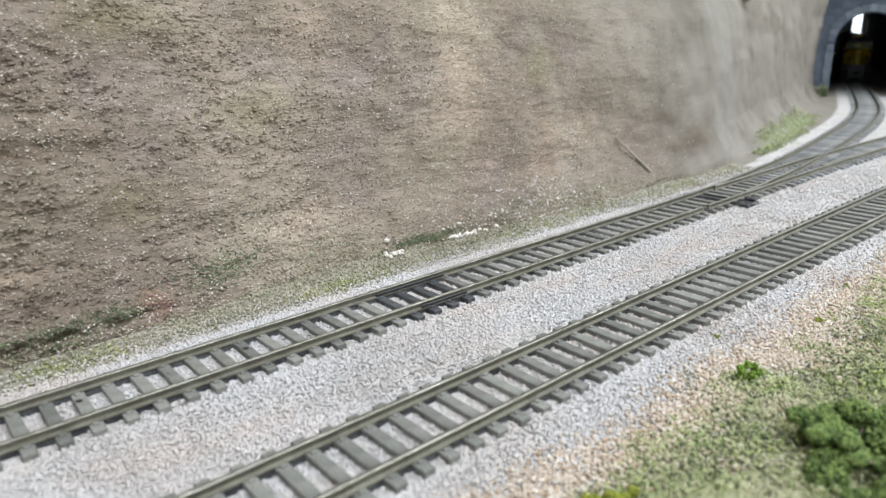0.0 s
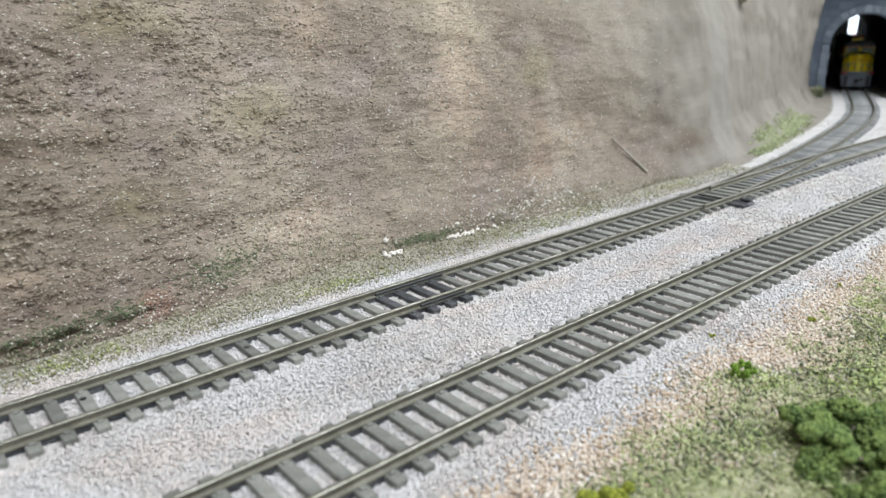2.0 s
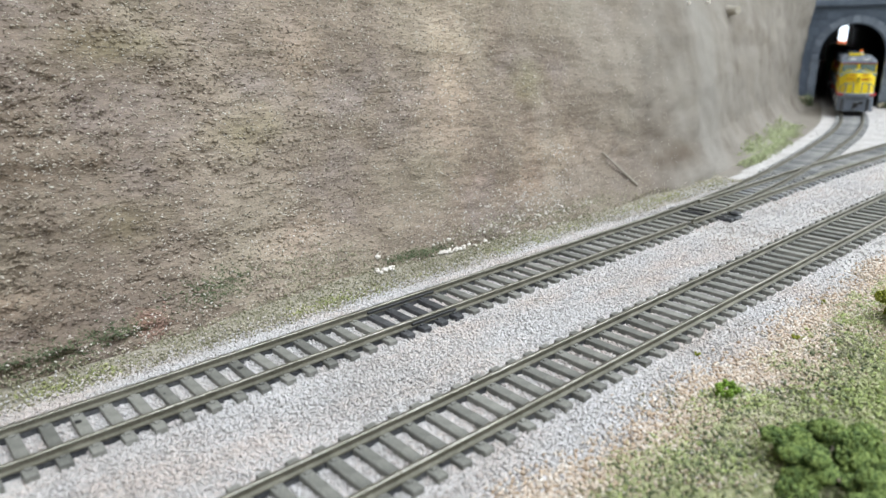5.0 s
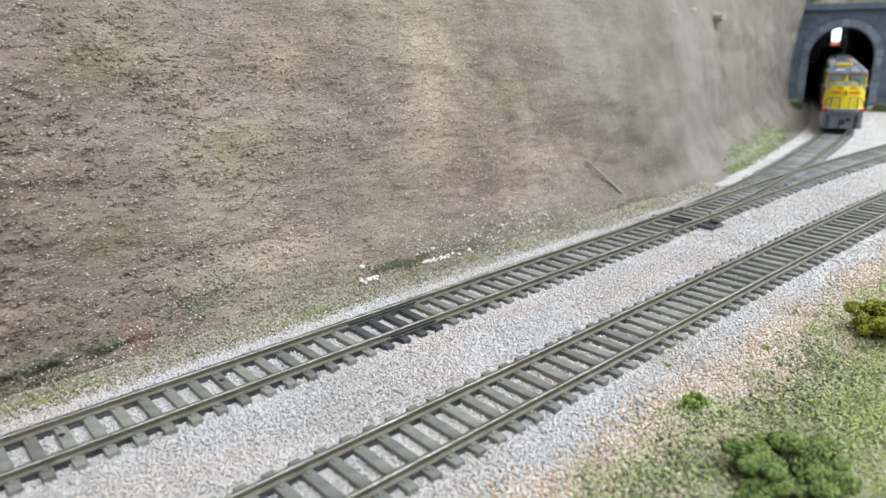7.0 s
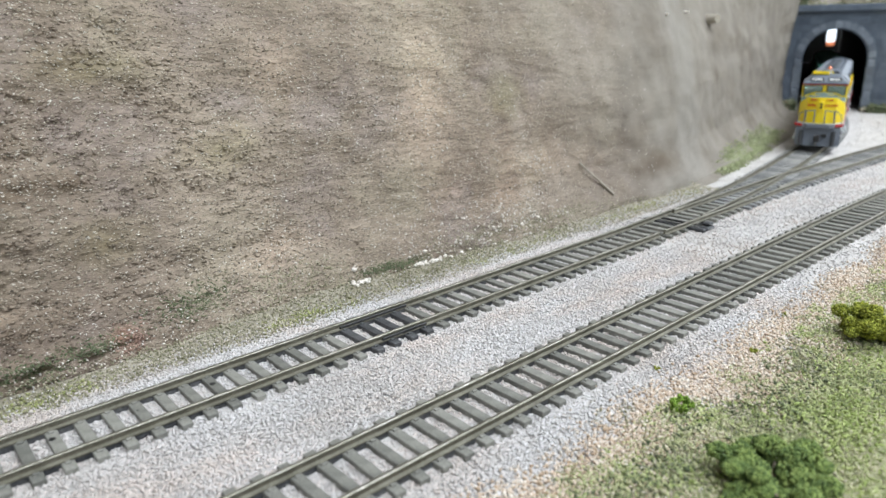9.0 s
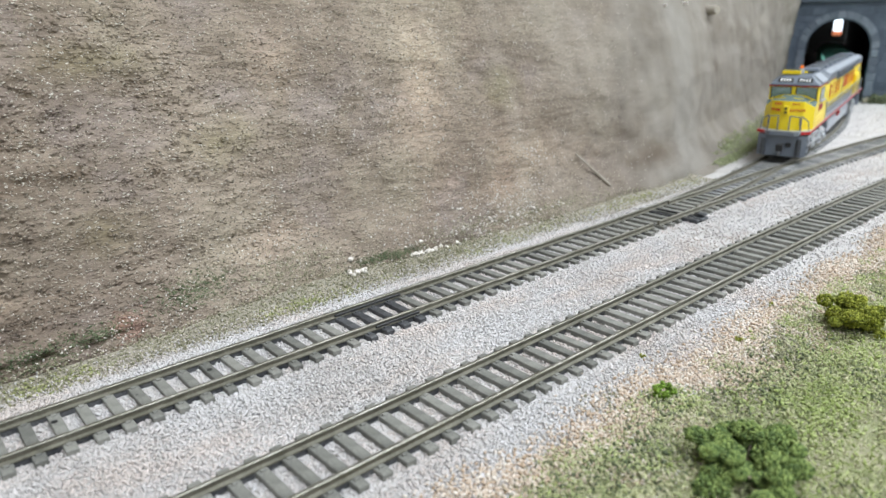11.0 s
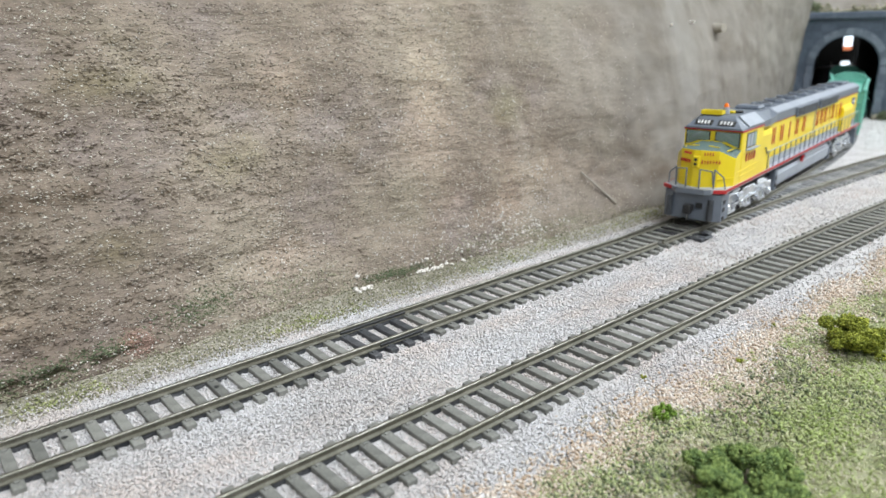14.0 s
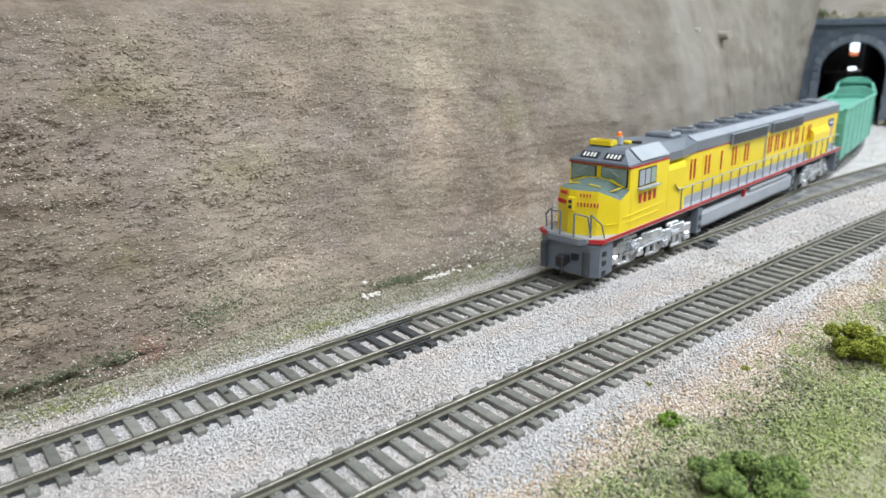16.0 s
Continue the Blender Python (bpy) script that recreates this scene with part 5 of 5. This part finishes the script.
    tagged(link("foot_moss", me, M_MOSS), "dull green and straw foam along the foot of the hill", "moss", kind="stuff")
    # pale yellow-green foam in drifts on the verge
    n = 9000
    x = rng.uniform(0, 42, n)
    w = np.array([noise.noise((v * 0.28, 2.3, 1.7)) + 0.6 * noise.noise((v * 0.9, 6.3, 1.7)) for v in x])
    y = rng.normal(20.1, 0.3, n) + 0.2 * w
    keep = (rng.random(n) < (0.25 + 1.1 * w) * np.interp(x, [22, 30, 42], [1, 0.35, 0.2])) & (y > 19.45)
    x, y = x[keep], y[keep]
    me = grains("verge_foam", np.stack([x, y, profile(y) + rng.uniform(-0.04, 0.05, len(x))], 1), rng.uniform(0.02, 0.05, len(x)), 29, (1.6, 1.1, 0.6))
    tagged(link("verge_foam", me, M_FOAM_PALE), "pale yellow-green foam along the foot of the hill", "moss", kind="stuff")
    # stones kicked out of the bed onto the verge
    n = 2600
    x, y = rng.uniform(0, 42, n), 19.5 + np.abs(rng.normal(0, 0.6, n))
    me = grains("ballast_stones", np.stack([x, y, profile(y) + 0.03], 1), rng.uniform(0.022, 0.05, n), 28)
    tagged(link("ballast_stones", me, M_BALLAST), "stray pale stones on the verge", "ballast", kind="stuff")
    # darker green and brown clumps low on the slope
    for i, (cx, cz, w, h, n, m) in enumerate(((8.6, 0.75, 1.6, 0.5, 900, M_MOSS_DARK), (3.0, 0.2, 1.6, 0.4, 800, M_MOSS_DARK), (5.2, 0.35, 1.2, 0.3, 400, M_MOSS_DARK), (0.6, 0.2, 1.6, 0.7, 900, M_MOSS_DARK),
                                           (17.2, 0.0, 2.0, 0.2, 800, M_MOSS_DARK), (12.5, 0.5, 2.6, 0.7, 900, M_MOSS), (22, 0.3, 3.0, 0.5, 700, M_MOSS), (28, 0.2, 4.0, 0.35, 800, M_MOSS))):
        q = np.stack([rng.normal(cx, w * 0.5, n), np.zeros(n), np.clip(rng.normal(cz, h * 0.5, n), -0.3, 3)], 1)
        q[:, 1] = hill_y(q[:, 0], q[:, 2]) + np.array([hill_relief(a, b) for a, _, b in q]) + 0.0
        me = grains("hill_greenery", q, rng.uniform(0.015, 0.05, n), 30 + i, (1.8, 1, 0.6), 0.5)
        tagged(link("hill_greenery", me, m), "patch of dull green foam low on the hillside", "greenery", "green patches", "stuff")


def build_grass():
    rng = np.random.default_rng(41)
    n = 270000
    x = rng.uniform(4, 44, n)
    y = 7.6 - rng.random(n) ** 1.3 * 10.0
    w = np.array([noise.noise((a * 0.55, b * 0.55, 1.0)) + 0.6 * noise.noise((a * 1.7, b * 1.7, 4.0)) for a, b in zip(x, y)])
    edge = 7.0 + 0.3 * np.sin(x * 0.55) + 0.9 * w
    keep = (y < edge + rng.normal(0, 0.3, n)) & (rng.random(n) < np.interp(x, [4, 22, 44], [1, 0.8, 0.5]) * np.clip(0.72 + 0.8 * w, 0.3, 1))
    x, y, w = x[keep], y[keep], w[keep]
    z = profile(y) + rng.uniform(-0.06, 0.08, len(x)) + np.clip(6 - y, 0, 3) * 0.03 + 0.06 * w
    r = rng.uniform(0.014, 0.05, len(x)) * rng.uniform(0.7, 1.2, len(x))
    pick = rng.random(len(x))
    for lo, hi, m, lab in ((0.0, 0.58, M_GRASS, "mixed green and straw ground foam grass"), (0.58, 0.82, M_GRASS_BRIGHT, "bright yellow-green foam flecks in the grass"), (0.82, 1.0, M_MOSS_DARK, "dark green foam flecks in the grass")):
        k = (pick >= lo) & (pick < hi)
        if m is M_GRASS_BRIGHT:
            k &= np.array([noise.noise((a * 0.5, b * 0.5, 9.0)) for a, b in zip(x, y)]) + np.interp(x, [10, 20, 30], [-0.1, 0.05, 0.25]) > 0.0
        if m is M_MOSS_DARK:
            k &= np.array([noise.noise((a * 0.5, b * 0.5, 19.0)) for a, b in zip(x, y)]) > 0.12
        me = grains("ground_foam", np.stack([x, y, z], 1)[k], r[k], 42 + int(lo * 10), (2.3, 0.8, 0.5))
        tagged(link("ground_foam", me, m), lab, "grass", kind="stuff")
    # straw-coloured and grey-green crumbs where the grass gives way to gravel
    n = 26000
    x = rng.uniform(4, 42, n)
    y = rng.normal(6.2, 0.85, n) + 0.3 * np.sin(x * 0.55)
    w = np.array([noise.noise((a * 0.8, b * 0.8, 31.0)) for a, b in zip(x, y)])
    for m, k, lab, sd in ((M_MOSS, w > 0.2, "dull olive crumbs between grass and gravel", 46), (M_TANSTONE, w < -0.05, "straw-coloured crumbs between grass and gravel", 47)):
        q = np.stack([x, y, profile(y) + rng.uniform(-0.03, 0.07, n)], 1)[k]
        me = grains("ground_foam", q, rng.uniform(0.016, 0.05, len(q)), sd, (1.7, 0.9, 0.6))
        tagged(link("ground_foam", me, m), lab, "grass", kind="stuff")
    # lime-green and blue-green tufts that stand out in the grass
    for m, cx, cy, sx, sy, n, lab, sd in ((M_GRASS_BRIGHT, 18.3, 3.6, 1.0, 0.5, 600, "lime-green foam tufts in the grass", 48), (M_GRASS_BRIGHT, 22.5, 3.6, 1.5, 0.7, 500, "lime-green foam tufts in the grass", 49),
                                          (M_MOSS_DARK, 13.0, 6.3, 1.3, 0.45, 380, "blue-green foam tufts at the grass edge", 55), (M_MOSS_DARK, 19.5, 5.6, 1.6, 0.5, 350, "blue-green foam tufts at the grass edge", 56)):
        x, y = rng.normal(cx, sx, n), rng.normal(cy, sy, n)
        me = grains("ground_foam", np.stack([x, y, profile(y) + np.clip(6 - y, 0, 3) * 0.03 + rng.uniform(0, 0.12, n)], 1), rng.uniform(0.02, 0.06, n), sd, (1.9, 0.9, 0.5))
        tagged(link("ground_foam", me, m), lab, "grass", kind="stuff")
    # grass patch near the tunnel, running up onto the cove of the hill
    n = 5500
    x = rng.uniform(45, 67, n)
    foot = hill_foot(x)
    w = np.array([noise.noise((v * 0.35, 8.0, 2.0)) for v in x])
    y = foot - 1.35 + rng.normal(0, 0.5, n) + 0.5 * w
    keep = (y < foot - 0.25) & (y > np.interp(x, TUNNEL_LINE[:, 0], TUNNEL_LINE[:, 1]) + 2.4) & (rng.random(n) < np.interp(x, [45, 50, 60, 67], [0.2, 1, 1, 0.3]))
    x, y, foot = x[keep], y[keep], foot[keep]
    z = np.maximum(-0.16, -0.2 - 0.75 * np.log(np.clip((foot + 0.1 - y) / (1.5 * np.clip((x - 42) / 8, 0.1, 1)), 0.05, 1.05))) + rng.uniform(-0.02, 0.1, len(x))
    me = grains("ground_foam", np.stack([x, y, z], 1), rng.uniform(0.04, 0.09, len(x)), 43, (1.4, 1, 0.5))
    tagged(link("ground_foam", me, M_LAWN), "light green foam strip beside the curve", "grass", kind="stuff")
    # green fringe above and beside the tunnel mouth
    turn = Matrix.Rotation(radians(PORTAL_TURN), 3, "Z")
    for k, (s0, s1, z0, z1, d0, d1, n) in enumerate(((-6, 7, 11.0, 11.9, 0.6, 2.4, 1600), (3.9, 5.4, -0.3, 0.9, -0.8, -0.1, 350), (-5.6, -3.0, -0.4, 0.3, -1.0, 0.0, 400), (3.6, 7.0, 10.9, 12.6, 0.3, 2.2, 1500), (-7.5, -3.6, -0.3, 1.0, -1.4, -0.2, 900), (3.4, 5.2, -0.3, 1.2, -0.9, -0.1, 500))):
        q = []
        for _ in range(n):
            v = PORTAL + turn @ Vector((rng.uniform(d0, d1), rng.uniform(s0, s1), 0))
            q.append((v.x, v.y, rng.uniform(z0, z1) * (0.6 + 0.4 * rng.random() if k == 0 else 1) ))
        q = np.array(q)
        if k == 0:
            q[:, 2] = 10.95 + np.abs(rng.normal(0, 0.35, n)) * (0.5 + np.array([0.5 + noise.noise((a * 0.5, b * 0.5, 2)) for a, b, _ in q]))
        if k > 2:
            q[:, 2] = z0 + (z1 - z0) * rng.random(n) * np.array([0.55 + 0.9 * abs(noise.noise((a * 0.7, b * 0.7, 5))) for a, b, _ in q])
        me = grains("portal_greenery", q, rng.uniform(0.08, 0.17, n), 50 + k)
        tagged(link("portal_greenery", me, M_MOSS if k < 3 else M_MOSS_DARK), "dull green foam round the tunnel portal", "greenery", "portal greenery", "stuff")


def build_bush(at, size, height, material, seed, n, label):
    """A clump of foam: lumpy crown of many leaf flakes on short stems."""
    rng = np.random.default_rng(seed)
    bush = thing("bush", label, "bush", "bushes")
    bm = bmesh.new()
    for k in range(4):
        a = k * 1.6 + 0.4
        rod(bm, (at[0], at[1], at[2] - 0.1), (at[0] + math.cos(a) * size * 0.45, at[1] + math.sin(a) * size * 0.45, at[2] + height * 0.6), size * 0.05, 5, size * 0.02)
    part("stem", bm, M_WOOD, bush)
    count = 34 if size > 1 else 14
    lumps = rng.normal(0, 1, (count, 3))
    lumps /= np.linalg.norm(lumps, axis=1)[:, None]
    lumps = lumps * (0.75, 0.75, 0.5) * rng.uniform(0.3, 1.15, (count, 1)) + (0, 0, 0.45)
    pick = rng.integers(0, count, n)
    d = rng.normal(0, 1, (n, 3))
    d /= np.linalg.norm(d, axis=1)[:, None]
    p = lumps[pick] + d * (rng.uniform(0.55, 1.0, (n, 1)) ** 0.5) * rng.uniform(0.12, 0.25, count)[pick][:, None]
    p[:, 2] = np.abs(p[:, 2])
    p = p * (size, size, height) + np.array(at)
    me = grains("foliage", p, rng.uniform(0.016, 0.05, n) * (0.6 + 0.4 * min(size, 2.0)), seed + 1, (1.3, 1.0, 0.5))
    link("foliage", me, material, bush)


def build_small_things():
    zb = -0.3
    build_bush((14.35, 3.8, zb), 1.75, 0.85, M_BUSH, 61, 20000, "large dark green foam bush on the grass")
    build_bush((12.6, 2.6, zb), 1.3, 0.8, M_BUSH, 62, 9000, "large dark green foam bush on the grass")
    build_bush((24.3, 5.15, zb), 1.4, 1.0, M_BUSH_OLIVE, 63, 11000, "olive green foam bush on the grass")
    build_bush((9.25, 6.15, zb), 0.75, 0.42, M_BUSH_OLIVE, 64, 4500, "low olive foam bush at the grass edge")
    build_bush((15.95, 7.05, -0.36), 0.45, 0.5, M_BUSH_BRIGHT, 69, 1300, "small bright green bush beside the ballast")
    build_bush((17.44, 8.7, -0.2), 0.13, 0.12, M_BUSH_OLIVE, 66, 90, "tiny green tuft growing in the ballast")
    build_bush((20.9, 7.35, -0.36), 0.2, 0.22, M_BUSH_OLIVE, 67, 160, "tiny olive tuft beside the ballast")
    build_bush((24.5, 7.9, -0.34), 0.16, 0.14, M_BUSH_OLIVE, 68, 120, "tiny olive tuft beside the ballast")
    # fallen twig on the slope
    TWIG = [(x, float(hill_y(x, z)) + hill_relief(x, z) - 0.06, z) for x, z in ((30.95, 2.5), (33.2, 0.45))]
    bm = bmesh.new()
    rod(bm, TWIG[0], TWIG[1], 0.045, 7, 0.08)
    tagged(part("twig", bm, M_PLASTER), "thin brown twig lying on the hillside", "twig")
    # white rocks at the hill foot
    rng = np.random.default_rng(71)
    spots = [(15.5, 0.35, 18), (18.7, 0.35, 22), (19.8, 0.4, 14), (21.8, 0.8, 14), (23.6, 0.9, 14), (25.8, 0.9, 10), (28.0, 0.6, 8)]
    count = 0
    for cx, w, n in spots:
        for k in range(n):
            x, r = cx + rng.normal(0, w), rng.uniform(0.06, 0.16)
            up = abs(rng.normal(0, 0.45)) if cx > 20 else abs(rng.normal(0, 0.12))
            r *= 0.62 if cx > 20 else 0.85
            y = float(hill_y(x, up)) + hill_relief(x, up) - 0.04 if up > 0.2 else min(21.35, float(hill_foot(x)) - 0.15) + rng.normal(0, 0.1)
            bm = bmesh.new()
            bmesh.ops.create_icosphere(bm, subdivisions=1, radius=r)
            for v in bm.verts:
                v.co *= 1 + 0.6 * noise.noise(v.co * 14 + Vector((count * 3.1, 0, 0)))
                v.co.z *= 0.75
            ob = part("rock", bm, M_WHITESTONE)
            ob.location = (x * CM, y * CM, (up if up > 0.2 else float(profile(y)) + r * 0.3) * CM)
            ob.rotation_euler = (0, 0, rng.uniform(0, 6))
            tagged(ob, "small chalky white rock at the hill foot", "rock", "white rocks")
            count += 1
    q = np.stack([rng.normal(6.25, 0.3, 260), np.zeros(260), np.clip(rng.normal(0.25, 0.22, 260), -0.2, 1)], 1)
    q[:, 1] = hill_y(q[:, 0], q[:, 2]) + np.array([hill_relief(a, b) for a, _, b in q])
    me = grains("red_crumbs", q, rng.uniform(0.02, 0.07, 260), 72, (1.4, 1, 0.7), 0.6)
    tagged(link("red_crumbs", me, M_REDSTONE), "patch of reddish crumbled stone at the hill foot", "rubble", kind="stuff")
    # knob, two screws and paler plaster strips on the far part of the hill
    bm = bmesh.new()
    rod(bm, (53.4, 27.7, 9.9), (53.1, 26.6, 9.95), 0.42, 9, 0.3)
    tagged(part("knob", bm, M_PLASTER), "round plaster lump sticking out of the hillside", "knob")
    for x, y, z in ((42.7, 24.6, 10.3), (47.5, 25.9, 10.45)):
        bm = bmesh.new()
        rod(bm, (x, y + 0.6, z), (x, y - 0.05, z), 0.09, 10)
        box(bm, x - 0.02, x + 0.02, y - 0.08, y - 0.04, z - 0.08, z + 0.08)
        tagged(part("screw", bm, M_WHITESTONE), "bright screw head in the hillside", "screw", "screws")


M_GRASS_BRIGHT = surface("bright_foam", [(0.22, 0.28, 0.08), (0.37, 0.44, 0.15), (0.52, 0.57, 0.26)], 0.9, scale=90, fine=900, island=0.5, spread=(0.2, 0.8), bump=0.2)
M_TANSTONE = surface("tan_gravel", [(0.36, 0.26, 0.17), (0.54, 0.42, 0.32), (0.63, 0.53, 0.44), (0.76, 0.71, 0.65)], 0.8, scale=50, fine=1500, island=0.6, spread=(0.15, 0.85), bump=0.1)
M_WHITESTONE = surface("white_stone", [(0.56, 0.49, 0.43), (0.72, 0.67, 0.62), (0.82, 0.79, 0.76)], 0.6, scale=300, fine=1500, bump=0.3)
M_REDSTONE = surface("red_stone", [(0.18, 0.11, 0.085), (0.33, 0.215, 0.17), (0.44, 0.31, 0.25)], 0.9, scale=250, fine=1500, bump=0.6)
M_MOSS_DARK = surface("dark_green_foam", [(0.075, 0.10, 0.05), (0.13, 0.155, 0.085), (0.21, 0.215, 0.13)], 0.95, scale=80, fine=900, island=0.5, spread=(0.2, 0.8), bump=0.2)
M_PLASTER = surface("pale_plaster", [(0.34, 0.30, 0.25), (0.42, 0.385, 0.33)], 0.9, scale=60, fine=900, bump=0.3)
build_ballast()
build_hill_grit()
build_grass()
build_small_things()


# ---- the train's way ----
_s = np.r_[0, np.cumsum(np.linalg.norm(np.diff(TUNNEL_LINE, axis=0), axis=1))]


def along(s):
    return Vector((float(np.interp(s, _s, TUNNEL_LINE[:, 0])), float(np.interp(s, _s, TUNNEL_LINE[:, 1])), RAIL_H))


def arc_of(x):
    return float(np.interp(x, TUNNEL_LINE[:, 0], _s))


NOSE = [(0.0, 101.0), (1.5, 93.3), (3.0, 85.2), (4.0, 79.7), (6.5, 67.3), (9.0, 55.8), (12.5, 40.5), (14.5, 29.7), (16.0, 21.85)]
NOSE_T = [t for t, _ in NOSE]
NOSE_S = [arc_of(x) for _, x in NOSE]


def car_pose(mid, reach):
    """The pose of a car whose bogies stand reach cm before and behind the arc length mid; it faces down the line."""
    a, b = along(mid - reach), along(mid + reach)
    d = a - b
    return (a + b) / 2, math.atan2(d.y, d.x)


def bogie_turn(s, body):
    d = along(s - 1.0) - along(s + 1.0)
    return math.degrees(math.atan2(d.y, d.x) - body)


def motions():
    times = [i * 0.5 for i in range(33)]
    arcs = [float(np.interp(t, NOSE_T, NOSE_S)) for t in times]
    arcs = [sum(arcs[max(0, min(32, i + k))] for k in (-1, 0, 1)) / 3 if 0 < i < 32 else arcs[i] for i in range(33)]
    for ob, lag, reach, bogies, mid in TRAIN:
        rows, turning = [], [[], []]
        for t, s in zip(times, arcs):
            c, a = car_pose(s + lag, reach)
            rows.append((t, pose(c.x * CM, c.y * CM, c.z * CM, 0, 0, math.degrees(a)) @ pose(-mid * CM, 0, 0)))
            for k, sign in ((0, -1), (1, 1)):
                turning[k].append((t, pose((mid - sign * reach) * CM, 0, 0, 0, 0, bogie_turn(s + lag + sign * reach, a))))
        walk(ob, rows)
        for b, r in zip(bogies, turning):
            walk(b, r)


motions()
